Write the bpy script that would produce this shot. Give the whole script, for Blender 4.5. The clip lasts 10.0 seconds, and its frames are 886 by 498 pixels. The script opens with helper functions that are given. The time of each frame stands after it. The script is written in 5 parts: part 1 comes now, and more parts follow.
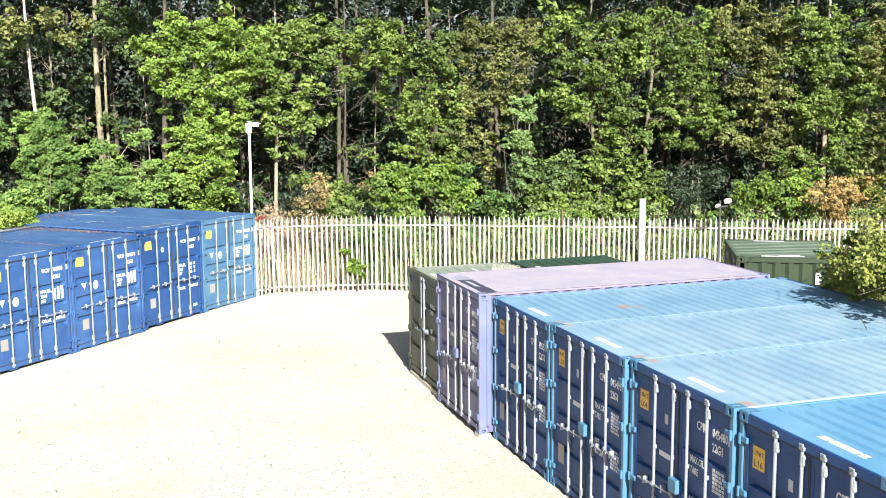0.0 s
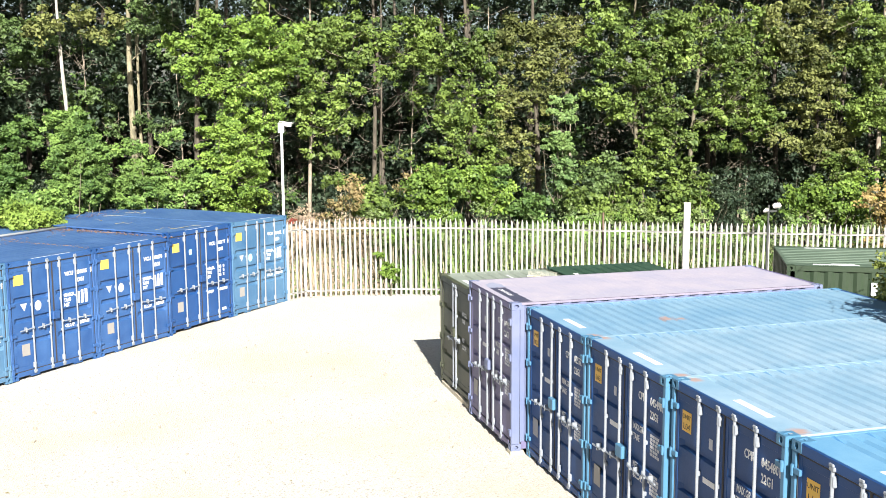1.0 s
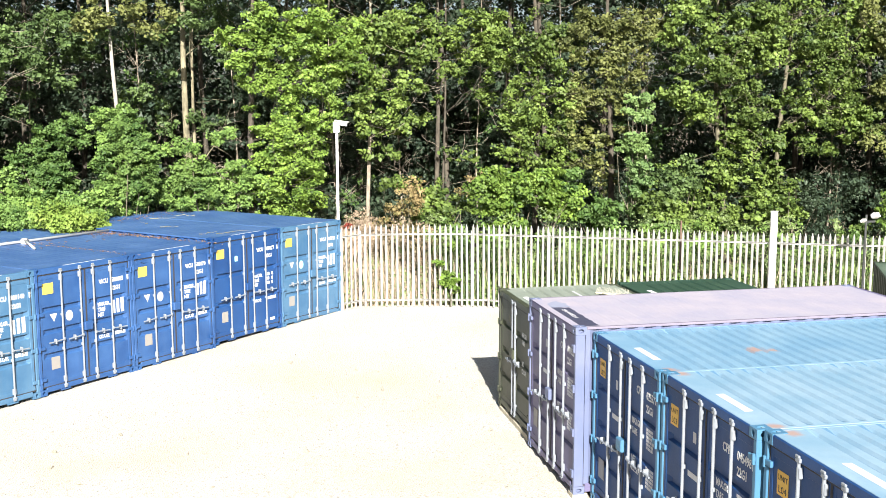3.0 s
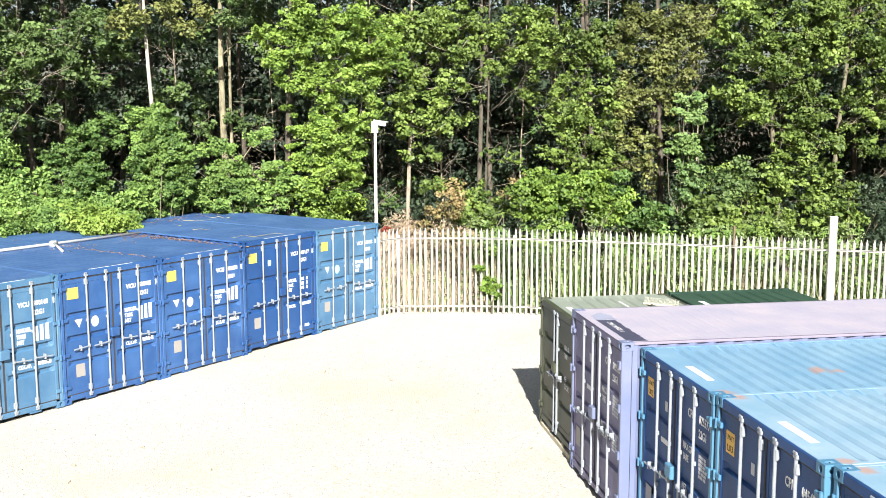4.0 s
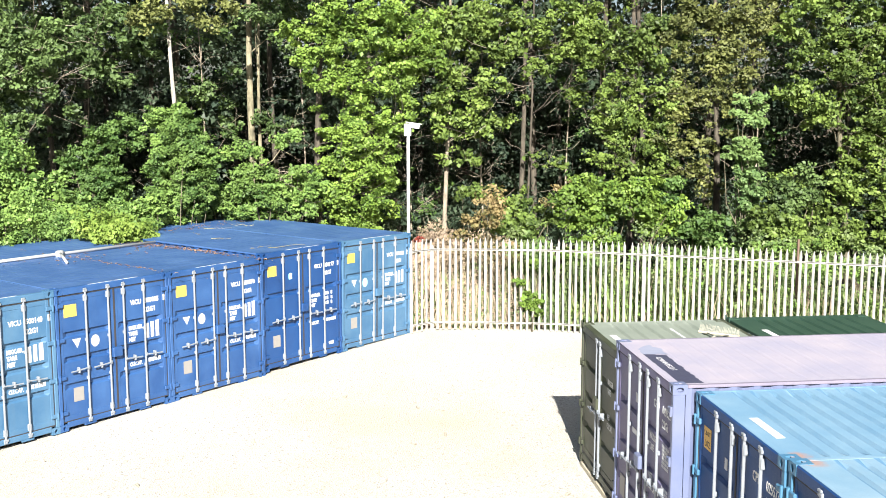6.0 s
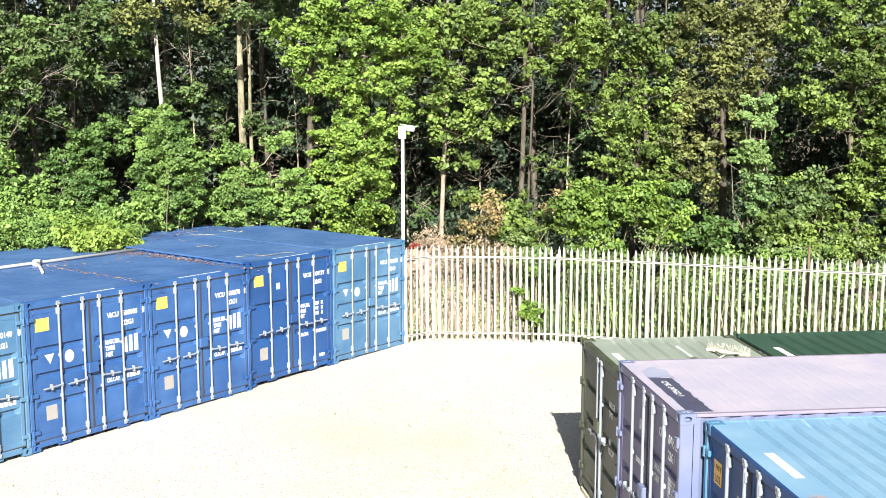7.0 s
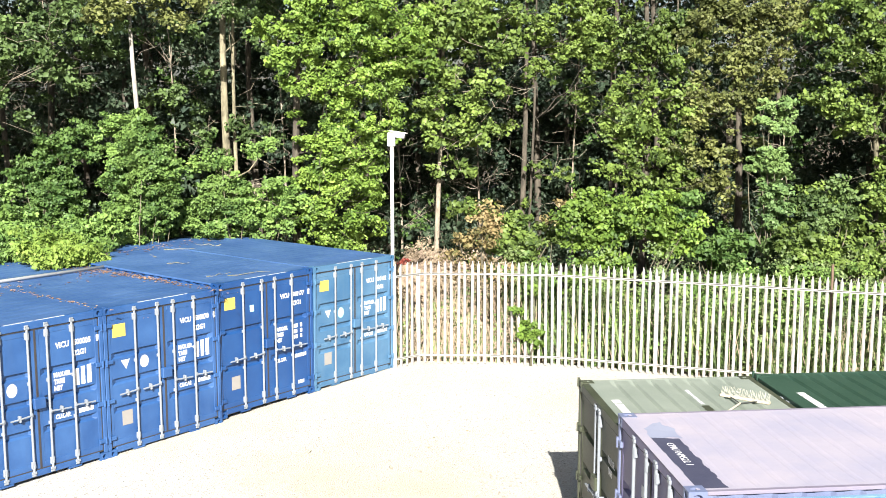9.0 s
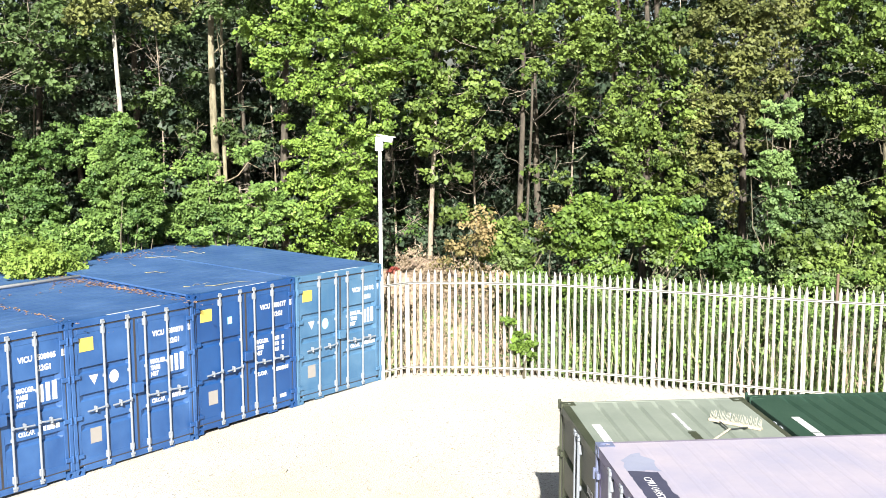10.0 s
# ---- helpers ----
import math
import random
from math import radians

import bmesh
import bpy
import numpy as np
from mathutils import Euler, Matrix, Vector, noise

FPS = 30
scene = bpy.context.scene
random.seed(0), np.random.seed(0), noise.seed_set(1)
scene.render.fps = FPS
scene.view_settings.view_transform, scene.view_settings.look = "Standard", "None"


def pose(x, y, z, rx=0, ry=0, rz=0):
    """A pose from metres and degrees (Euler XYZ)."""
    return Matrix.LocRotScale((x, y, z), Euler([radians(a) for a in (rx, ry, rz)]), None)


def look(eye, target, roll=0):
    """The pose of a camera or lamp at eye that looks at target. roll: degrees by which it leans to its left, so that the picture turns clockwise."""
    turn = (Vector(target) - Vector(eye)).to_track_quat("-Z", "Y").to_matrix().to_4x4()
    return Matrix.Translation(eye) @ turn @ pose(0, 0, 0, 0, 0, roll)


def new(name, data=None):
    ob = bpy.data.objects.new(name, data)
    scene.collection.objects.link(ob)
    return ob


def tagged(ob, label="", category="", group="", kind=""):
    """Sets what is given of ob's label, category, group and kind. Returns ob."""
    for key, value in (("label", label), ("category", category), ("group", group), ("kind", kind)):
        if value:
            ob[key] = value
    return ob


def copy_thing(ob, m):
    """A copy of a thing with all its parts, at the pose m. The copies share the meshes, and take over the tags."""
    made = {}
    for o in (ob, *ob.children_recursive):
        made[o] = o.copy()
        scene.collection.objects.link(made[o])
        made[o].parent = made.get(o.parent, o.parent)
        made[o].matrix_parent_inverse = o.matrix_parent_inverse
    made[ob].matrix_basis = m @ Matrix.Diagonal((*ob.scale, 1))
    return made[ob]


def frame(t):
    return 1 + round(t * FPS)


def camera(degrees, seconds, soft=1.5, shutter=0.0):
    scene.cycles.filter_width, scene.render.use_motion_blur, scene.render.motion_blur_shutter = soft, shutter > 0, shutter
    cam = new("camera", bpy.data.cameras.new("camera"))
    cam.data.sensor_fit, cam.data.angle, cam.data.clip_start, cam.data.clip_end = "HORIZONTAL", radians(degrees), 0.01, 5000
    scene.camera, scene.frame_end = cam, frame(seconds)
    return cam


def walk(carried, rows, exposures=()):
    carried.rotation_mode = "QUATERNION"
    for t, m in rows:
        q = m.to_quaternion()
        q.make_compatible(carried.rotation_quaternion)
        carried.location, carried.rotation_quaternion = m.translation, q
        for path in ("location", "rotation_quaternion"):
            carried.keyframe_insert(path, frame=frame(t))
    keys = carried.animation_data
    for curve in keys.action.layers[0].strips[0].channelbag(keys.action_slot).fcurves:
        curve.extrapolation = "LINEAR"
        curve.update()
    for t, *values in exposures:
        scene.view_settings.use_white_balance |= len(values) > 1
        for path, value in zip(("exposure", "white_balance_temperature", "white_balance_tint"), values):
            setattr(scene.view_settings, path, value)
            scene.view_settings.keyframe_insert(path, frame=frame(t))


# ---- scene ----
cam = camera(45.2, 10.0, 0.65)
PATH = [
    (0, (-0.036, -0.183, 6.091), (0.583, 1.697, 5.807), -0.4),
    (0.5, (0.215, 0.21, 6.059), (0.795, 2.104, 5.777), -0.2),
    (1, (0.452, 0.668, 6.047), (0.994, 2.572, 5.765), -0.3),
    (1.5, (0.673, 1.109, 6.027), (1.181, 3.023, 5.745), -0.2),
    (2, (0.885, 1.578, 6.025), (1.36, 3.5, 5.742), -0.2),
    (3.5, (1.453, 3.069, 5.953), (1.821, 5.015, 5.673), -0.1),
    (4, (1.627, 3.561, 5.931), (1.949, 5.515, 5.652), -0.1),
    (4.5, (1.796, 4.035, 5.929), (2.076, 5.996, 5.651), -0.0),
    (5, (1.97, 4.541, 5.944), (2.221, 6.506, 5.665), -0.0),
    (5.5, (2.127, 5.02, 5.933), (2.363, 6.986, 5.655), -0.0),
    (7, (2.583, 6.509, 5.982), (2.805, 8.477, 5.703), -0.0),
    (7.5, (2.704, 6.98, 6.028), (2.923, 8.948, 5.748), -0.0),
    (8, (2.864, 7.446, 6.056), (3.076, 9.415, 5.775), 0.0),
    (8.5, (3.03, 7.919, 6.115), (3.237, 9.888, 5.832), 0.0),
    (9, (3.264, 8.37, 6.146), (3.461, 10.34, 5.861), -0.0),
    (9.5, (3.56, 8.795, 6.163), (3.746, 10.766, 5.879), -0.1),
    (10, (3.884, 9.157, 6.191), (4.053, 11.129, 5.907), -0.1),
]
walk(cam, [(t, look(eye, target, roll)) for t, eye, target, roll in PATH])

EXPOSURE = 1.85
scene.view_settings.exposure = EXPOSURE

# ---- world and sun ----
SUN_ELEV, SUN_FROM = 31.5, (-0.10, -0.995)      # height in degrees; the compass way the light comes from
world = bpy.data.worlds.new("sky")
scene.world = world
world.use_nodes = True
wt = world.node_tree
sky = wt.nodes.new("ShaderNodeTexSky")
sky.sky_type, sky.sun_disc = "NISHITA", False
sky.sun_elevation = radians(SUN_ELEV)
sky.sun_rotation = math.atan2(SUN_FROM[0], SUN_FROM[1])
sky.air_density, sky.dust_density, sky.ozone_density = 0.9, 2.0, 0.6
wt.nodes["Background"].inputs["Strength"].default_value = 0.032
wt.links.new(sky.outputs[0], wt.nodes["Background"].inputs["Color"])
sun = new("sun", bpy.data.lights.new("sun", "SUN"))
sun.data.energy, sun.data.angle, sun.data.color = 4.6, radians(0.53), (1.0, 0.95, 0.87)
ce = math.cos(radians(SUN_ELEV))
sun.matrix_world = look((SUN_FROM[0] * ce * 60, SUN_FROM[1] * ce * 60, math.sin(radians(SUN_ELEV)) * 60), (0, 0, 0))


# ---- materials ----
def nodes_of(name):
    mat = bpy.data.materials.new(name)
    mat.use_nodes = True
    t = mat.node_tree
    return mat, t, t.nodes["Principled BSDF"]


def add(t, kind, **values):
    n = t.nodes.new(kind)
    for key, value in values.items():
        n.inputs[key.replace("_", " ")].default_value = value
    return n


def ramp(t, source, stops):
    n = t.nodes.new("ShaderNodeValToRGB")
    while len(n.color_ramp.elements) < len(stops):
        n.color_ramp.elements.new(0.5)
    for e, (p, c) in zip(n.color_ramp.elements, stops):
        e.position, e.color = p, (*c, 1) if len(c) == 3 else c
    t.links.new(source, n.inputs[0])
    return n.outputs[0]


def mix(t, fac, a, b, blend="MIX"):
    n = t.nodes.new("ShaderNodeMix")
    n.data_type, n.blend_type = "RGBA", blend
    for socket, value in ((n.inputs[0], fac), (n.inputs[6], a), (n.inputs[7], b)):
        if isinstance(value, bpy.types.NodeSocket):
            t.links.new(value, socket)
        else:
            socket.default_value = (*value, 1) if isinstance(value, tuple) else value
    return n.outputs[2]


def coords(t, scale=(1, 1, 1), kind="Object"):
    c, m = t.nodes.new("ShaderNodeTexCoord"), t.nodes.new("ShaderNodeMapping")
    m.inputs["Scale"].default_value = scale
    t.links.new(c.outputs[kind], m.inputs[0])
    return m.outputs[0]


def grain(t, vec, scale, detail=4.0, rough=0.6):
    n = add(t, "ShaderNodeTexNoise", Scale=scale, Detail=detail, Roughness=rough)
    t.links.new(vec, n.inputs["Vector"])
    return n.outputs[0]


def bump(t, p, height, strength, distance):
    b = add(t, "ShaderNodeBump", Strength=strength, Distance=distance)
    t.links.new(height, b.inputs["Height"])
    t.links.new(b.outputs[0], p.inputs["Normal"])


def world_coords(t):
    g = t.nodes.new("ShaderNodeNewGeometry")
    return g.outputs["Position"]


def paint(name, base, faded, rust=0.06, rough=0.45, streaks=0.5, stains=(), gloss=0.3):
    """Weathered container paint: faded patches, runs of dirt, specks of rust."""
    mat, t, p = nodes_of(name)
    w = world_coords(t)
    patches = ramp(t, grain(t, w, 1.3, 5.0), [(0.35, (0, 0, 0)), (0.7, (1, 1, 1))])
    col = mix(t, patches, base, faded)
    m = t.nodes.new("ShaderNodeMapping")
    m.inputs["Scale"].default_value = (9, 9, 0.7)
    t.links.new(w, m.inputs[0])
    runs = ramp(t, grain(t, m.outputs[0], 1.0, 5.0), [(0.5, (0, 0, 0)), (0.78, (1, 1, 1))])
    dirt = t.nodes.new("ShaderNodeMath")
    dirt.operation = "MULTIPLY"
    dirt.inputs[1].default_value = streaks
    t.links.new(runs, dirt.inputs[0])
    col = mix(t, dirt.outputs[0], col, tuple(c * 0.75 + 0.006 for c in faded))
    specks = ramp(t, grain(t, w, 7.0, 8.0, 0.7), [(0.74 - rust, (0, 0, 0)), (0.80 - rust, (1, 1, 1))])
    col = mix(t, specks, col, (0.16, 0.065, 0.03))
    for sx, sy, sz, size in stains:
        away = t.nodes.new("ShaderNodeVectorMath")
        away.operation = "DISTANCE"
        t.links.new(w, away.inputs[0])
        away.inputs[1].default_value = (sx, sy, sz)
        rag = t.nodes.new("ShaderNodeMath")
        rag.operation = "MULTIPLY_ADD"
        t.links.new(grain(t, w, 9.0, 6.0, 0.7), rag.inputs[0])
        rag.inputs[1].default_value = size * 1.6
        t.links.new(away.outputs["Value"], rag.inputs[2])
        col = mix(t, ramp(t, rag.outputs[0], [(size * 1.15, (0.7, 0.7, 0.7)), (size * 1.75, (0, 0, 0))]), col, (0.31, 0.17, 0.115))
    t.links.new(col, p.inputs["Base Color"])
    fine = grain(t, w, 60.0, 3.0)
    r = t.nodes.new("ShaderNodeMapRange")
    r.inputs["To Min"].default_value, r.inputs["To Max"].default_value = rough - 0.1, rough + 0.15
    t.links.new(fine, r.inputs[0])
    t.links.new(r.outputs[0], p.inputs["Roughness"])
    p.inputs["Specular IOR Level"].default_value = gloss
    bump(t, p, grain(t, w, 5.0, 3.0), 0.25, 0.012)
    return mat


def plain(name, base, rough=0.6, metal=0.0, vary=0.15, scale=12.0, relief=0.0):
    mat, t, p = nodes_of(name)
    w = world_coords(t)
    n = grain(t, w, scale, 5.0)
    col = mix(t, n, tuple(c * (1 - vary) for c in base), tuple(min(1, c * (1 + vary)) for c in base))
    t.links.new(col, p.inputs["Base Color"])
    p.inputs["Roughness"].default_value, p.inputs["Metallic"].default_value = rough, metal
    if relief:
        bump(t, p, n, 0.5, relief)
    return mat


def streaked(name, clean, dim):
    """Roof grooves: drawn-out runs of dirt and painted-in groove shade between cleaner stretches."""
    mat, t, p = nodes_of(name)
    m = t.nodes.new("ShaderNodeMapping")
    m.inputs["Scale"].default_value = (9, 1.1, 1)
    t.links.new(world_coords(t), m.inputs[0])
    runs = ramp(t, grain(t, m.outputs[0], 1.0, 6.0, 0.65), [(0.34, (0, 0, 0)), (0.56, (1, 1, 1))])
    t.links.new(mix(t, runs, clean, dim), p.inputs["Base Color"])
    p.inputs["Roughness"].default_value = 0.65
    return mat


def leaf_mat(name, dark, mid, light, through_light=0.2, gloss=0.22):
    """Leaves: each its own tint, sun and shade painted in as patches, partly see-through."""
    mat, t, p = nodes_of(name)
    g = t.nodes.new("ShaderNodeNewGeometry")
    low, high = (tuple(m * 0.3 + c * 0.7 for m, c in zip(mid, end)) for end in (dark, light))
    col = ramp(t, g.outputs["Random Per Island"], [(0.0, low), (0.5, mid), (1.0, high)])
    # sprays lightened, broad patches darkened: crown sun and shade put into the colour
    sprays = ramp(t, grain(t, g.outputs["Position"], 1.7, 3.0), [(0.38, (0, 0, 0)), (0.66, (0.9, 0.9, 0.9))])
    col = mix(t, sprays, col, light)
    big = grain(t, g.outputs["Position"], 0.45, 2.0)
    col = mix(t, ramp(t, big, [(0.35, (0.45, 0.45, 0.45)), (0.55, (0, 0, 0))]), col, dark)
    t.links.new(col, p.inputs["Base Color"])
    p.inputs["Roughness"].default_value = 0.5
    p.inputs["Specular IOR Level"].default_value = gloss
    tr = t.nodes.new("ShaderNodeBsdfTranslucent")
    t.links.new(mix(t, 0.4, col, (0.22, 0.28, 0.03)), tr.inputs[0])
    ms = t.nodes.new("ShaderNodeMixShader")
    ms.inputs[0].default_value = through_light
    t.links.new(p.outputs[0], ms.inputs[1])
    t.links.new(tr.outputs[0], ms.inputs[2])
    t.links.new(ms.outputs[0], t.nodes["Material Output"].inputs[0])
    return mat


def bark_mat(name, dark, light, scale=6.0):
    mat, t, p = nodes_of(name)
    m = t.nodes.new("ShaderNodeMapping")
    m.inputs["Scale"].default_value = (scale, scale, scale * 0.35)
    t.links.new(world_coords(t), m.inputs[0])
    n = grain(t, m.outputs[0], 1.5, 6.0, 0.7)
    t.links.new(ramp(t, n, [(0.35, dark), (0.65, light)]), p.inputs["Base Color"])
    p.inputs["Roughness"].default_value = 0.9
    bump(t, p, n, 0.7, 0.03)
    return mat


def ground_mats():
    mat, t, p = nodes_of("crushed_stone")
    w = world_coords(t)
    stones = t.nodes.new("ShaderNodeTexVoronoi")
    stones.inputs["Scale"].default_value = 38.0
    t.links.new(w, stones.inputs["Vector"])
    col = ramp(t, stones.outputs["Color"], [(0.03, (0.18, 0.168, 0.15)), (0.24, (0.345, 0.332, 0.305)), (0.9, (0.465, 0.453, 0.422))])
    broad = ramp(t, grain(t, w, 0.23, 5.0), [(0.42, (0, 0, 0)), (0.68, (1, 1, 1))])
    half = t.nodes.new("ShaderNodeMath")
    half.operation = "MULTIPLY"
    half.inputs[1].default_value = 0.8
    t.links.new(broad, half.inputs[0])
    col = mix(t, half.outputs[0], col, (0.38, 0.335, 0.255))
    spots = ramp(t, grain(t, w, 3.1, 7.0, 0.7), [(0.71, (0, 0, 0)), (0.78, (0.5, 0.5, 0.5))])
    col = mix(t, spots, col, (0.17, 0.135, 0.10))
    t.links.new(col, p.inputs["Base Color"])
    p.inputs["Roughness"].default_value = 0.95
    bump(t, p, stones.outputs["Distance"], 0.6, 0.015)
    soil, t, p = nodes_of("leaf_litter")
    w = world_coords(t)
    col = ramp(t, grain(t, w, 9.0, 8.0, 0.75), [(0.3, (0.03, 0.022, 0.014)), (0.55, (0.08, 0.06, 0.035)), (0.75, (0.07, 0.085, 0.03))])
    t.links.new(col, p.inputs["Base Color"])
    p.inputs["Roughness"].default_value = 1.0
    bump(t, p, grain(t, w, 14.0, 6.0), 0.8, 0.05)
    return mat, soil


YARD_MAT, SOIL_MAT = ground_mats()
DRY_SOIL = bark_mat("dry_soil", (0.11, 0.08, 0.055), (0.36, 0.275, 0.20), 7.0)
NAVY = paint("navy_paint", (0.007, 0.038, 0.130), (0.013, 0.055, 0.175), 0.02, 0.5)
WORN_NAVY = paint("worn_navy_panel_paint", (0.035, 0.038, 0.07), (0.06, 0.063, 0.10), 0.0, 0.6)
PALE_PATCH = paint("bleached_blue_patch_paint", (0.19, 0.21, 0.30), (0.24, 0.26, 0.34), 0.0, 0.6)
SKYBLUE = paint("faded_roof_blue_paint", (0.115, 0.225, 0.335), (0.165, 0.275, 0.372), 0.025, 0.55, 0.35, [(8.46, 15.75, 2.52, 0.19), (8.70, 15.66, 2.52, 0.12), (6.84, 14.95, 2.53, 0.15)])
SKYBLUE_PALE = paint("bleached_roof_blue_paint", (0.145, 0.25, 0.345), (0.215, 0.312, 0.395), 0.02, 0.55, 0.35, [(6.86, 14.66, 2.55, 0.14), (6.93, 12.45, 2.55, 0.13), (6.95, 12.14, 2.57, 0.13), (6.95, 9.98, 2.57, 0.15)])
SKYBLUE_DEEP = paint("fresh_roof_blue_paint", (0.07, 0.20, 0.345), (0.115, 0.25, 0.38), 0.01, 0.5, 0.3)
# darker blues for the grooves: grime, with the grooves' shade in the colour
GROOVE_SHADE = streaked("groove_shade_grime", (0.165, 0.265, 0.35), (0.070, 0.160, 0.260))
GROOVE_SHADE_DEEP = streaked("groove_shade_grime_on_blue", (0.095, 0.225, 0.355), (0.030, 0.120, 0.245))
GREEN_ROOF = paint("dusty_green_roof_paint", (0.055, 0.085, 0.062), (0.09, 0.125, 0.095), 0.02, 0.6, 0.3)
POSTBLUE = paint("light_blue_frame_paint", (0.048, 0.140, 0.240), (0.068, 0.168, 0.268), 0.02)
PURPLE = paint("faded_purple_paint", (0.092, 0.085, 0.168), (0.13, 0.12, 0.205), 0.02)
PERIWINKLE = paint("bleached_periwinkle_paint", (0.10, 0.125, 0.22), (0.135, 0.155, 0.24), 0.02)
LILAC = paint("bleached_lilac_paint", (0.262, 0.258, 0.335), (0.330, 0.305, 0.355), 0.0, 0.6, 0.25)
# roof lilac darkened in the paint, as the rail faces the sun
LILAC_RAIL = paint("darkened_lilac_rail_paint", (0.155, 0.140, 0.190), (0.19, 0.175, 0.225), 0.01)
ROYAL = paint("royal_blue_paint", (0.011, 0.052, 0.170), (0.032, 0.094, 0.245), 0.03, gloss=0.55)
ROYAL_DEEP = paint("deep_blue_paint", (0.005, 0.039, 0.145), (0.010, 0.058, 0.190), 0.03, gloss=0.55)
ROYAL_PALE = paint("pale_blue_paint", (0.032, 0.10, 0.20), (0.07, 0.155, 0.255), 0.03, gloss=0.55)
ROOF_ROYAL = paint("roof_blue_paint", (0.026, 0.074, 0.200), (0.052, 0.115, 0.265), 0.05, 0.45, 0.3, gloss=0.5)
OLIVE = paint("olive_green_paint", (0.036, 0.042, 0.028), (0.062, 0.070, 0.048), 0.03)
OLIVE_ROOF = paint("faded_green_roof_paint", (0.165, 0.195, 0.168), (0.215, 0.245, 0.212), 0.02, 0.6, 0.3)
GREEN = paint("bottle_green_paint", (0.020, 0.048, 0.034), (0.030, 0.064, 0.046), 0.03)
MOSS = paint("moss_green_paint", (0.019, 0.034, 0.019), (0.030, 0.046, 0.027), 0.03)
GALV = plain("galvanised_steel", (0.42, 0.43, 0.44), 0.45, 0.25, 0.2)
ROD = plain("galvanised_lock_rod", (0.225, 0.25, 0.285), 0.45, 0.2, 0.25)
GALV_FENCE = plain("galvanised_palisade", (0.36, 0.35, 0.34), 0.55, 0.15, 0.15, 7.0)
GALV_RAIL = plain("dull_galvanised_rail", (0.36, 0.36, 0.35), 0.6, 0.15, 0.15, 7.0)
RUBBER = plain("door_gasket_rubber", (0.030, 0.028, 0.030), 0.8)
WHITE = plain("white_marking_paint", (0.55, 0.56, 0.57), 0.6)
DULL = plain("worn_white_marking", (0.42, 0.43, 0.46), 0.7)
YELLOW = plain("yellow_sign_plate", (0.46, 0.36, 0.085), 0.5)
AMBER = plain("amber_sign_plate", (0.60, 0.36, 0.05), 0.5)
BLACK = plain("black_print", (0.015, 0.015, 0.015), 0.6)
GREY = plain("grey_data_plate", (0.235, 0.225, 0.215), 0.5, 0.0, 0.1)
BARK_MOTTLED = bark_mat("cream_mottled_bark", (0.085, 0.078, 0.05), (0.29, 0.265, 0.175), 4.0)
BARK_GREY = bark_mat("grey_bark", (0.13, 0.11, 0.085), (0.33, 0.29, 0.225))
CYAN = plain("pale_cyan_sticker", (0.30, 0.62, 0.70), 0.5)
WOOD = bark_mat("timber", (0.22, 0.15, 0.07), (0.42, 0.31, 0.17), 9.0)
FLOORWOOD = bark_mat("container_floor_ply", (0.12, 0.07, 0.035), (0.2, 0.13, 0.07), 9.0)
WHITE_POST = plain("white_painted_steel", (0.78, 0.78, 0.77), 0.5, 0.0, 0.06)
DARKMETAL = plain("dark_grey_steel", (0.06, 0.065, 0.065), 0.5, 0.5)
RUST = plain("flaking_rust", (0.36, 0.25, 0.20), 0.9, 0.0, 0.45, 14.0, 0.004)
IRON = plain("rusty_iron", (0.125, 0.085, 0.06), 0.9, 0.0, 0.3, 20.0, 0.004)
BARK = bark_mat("bark", (0.030, 0.026, 0.020), (0.095, 0.082, 0.062))
BARK_TAN = bark_mat("mottled_bark", (0.045, 0.042, 0.028), (0.165, 0.150, 0.10))
TIMBER_OLD = bark_mat("silvered_timber", (0.30, 0.27, 0.20), (0.46, 0.42, 0.33), 9.0)
BARK_PALE = bark_mat("pale_birch_bark", (0.18, 0.17, 0.145), (0.40, 0.385, 0.345))
BROOM = plain("broom_bristle", (0.33, 0.32, 0.27), 0.9)
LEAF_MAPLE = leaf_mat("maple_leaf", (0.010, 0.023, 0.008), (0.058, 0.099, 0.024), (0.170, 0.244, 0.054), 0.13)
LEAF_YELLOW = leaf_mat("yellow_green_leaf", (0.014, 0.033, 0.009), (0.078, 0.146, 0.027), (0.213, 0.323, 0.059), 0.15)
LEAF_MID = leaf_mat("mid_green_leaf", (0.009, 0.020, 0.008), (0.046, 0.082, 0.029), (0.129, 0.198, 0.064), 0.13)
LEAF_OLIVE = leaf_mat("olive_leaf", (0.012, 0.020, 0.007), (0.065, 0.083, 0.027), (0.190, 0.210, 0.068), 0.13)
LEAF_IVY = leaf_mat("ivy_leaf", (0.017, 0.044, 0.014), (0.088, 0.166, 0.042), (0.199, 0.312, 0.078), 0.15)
LEAF_PALE_IVY = leaf_mat("pale_ivy_leaf", (0.045, 0.095, 0.040), (0.106, 0.182, 0.059), (0.192, 0.288, 0.097), 0.15)
# darker leaf for the thickets, their shade put into the colour
LEAF_THICKET = leaf_mat("shaded_thicket_leaf", (0.019, 0.051, 0.017), (0.051, 0.106, 0.031), (0.111, 0.187, 0.049), 0.2)
# deep-wood leaves: the shade under the trees is put into this dark colour
LEAF_SHADED = leaf_mat("shaded_leaf", (0.018, 0.034, 0.025), (0.034, 0.056, 0.036), (0.056, 0.082, 0.046), 0.10, 0.22)
LEAF_RUST = leaf_mat("turning_leaf", (0.06, 0.085, 0.030), (0.20, 0.165, 0.070), (0.34, 0.25, 0.13))
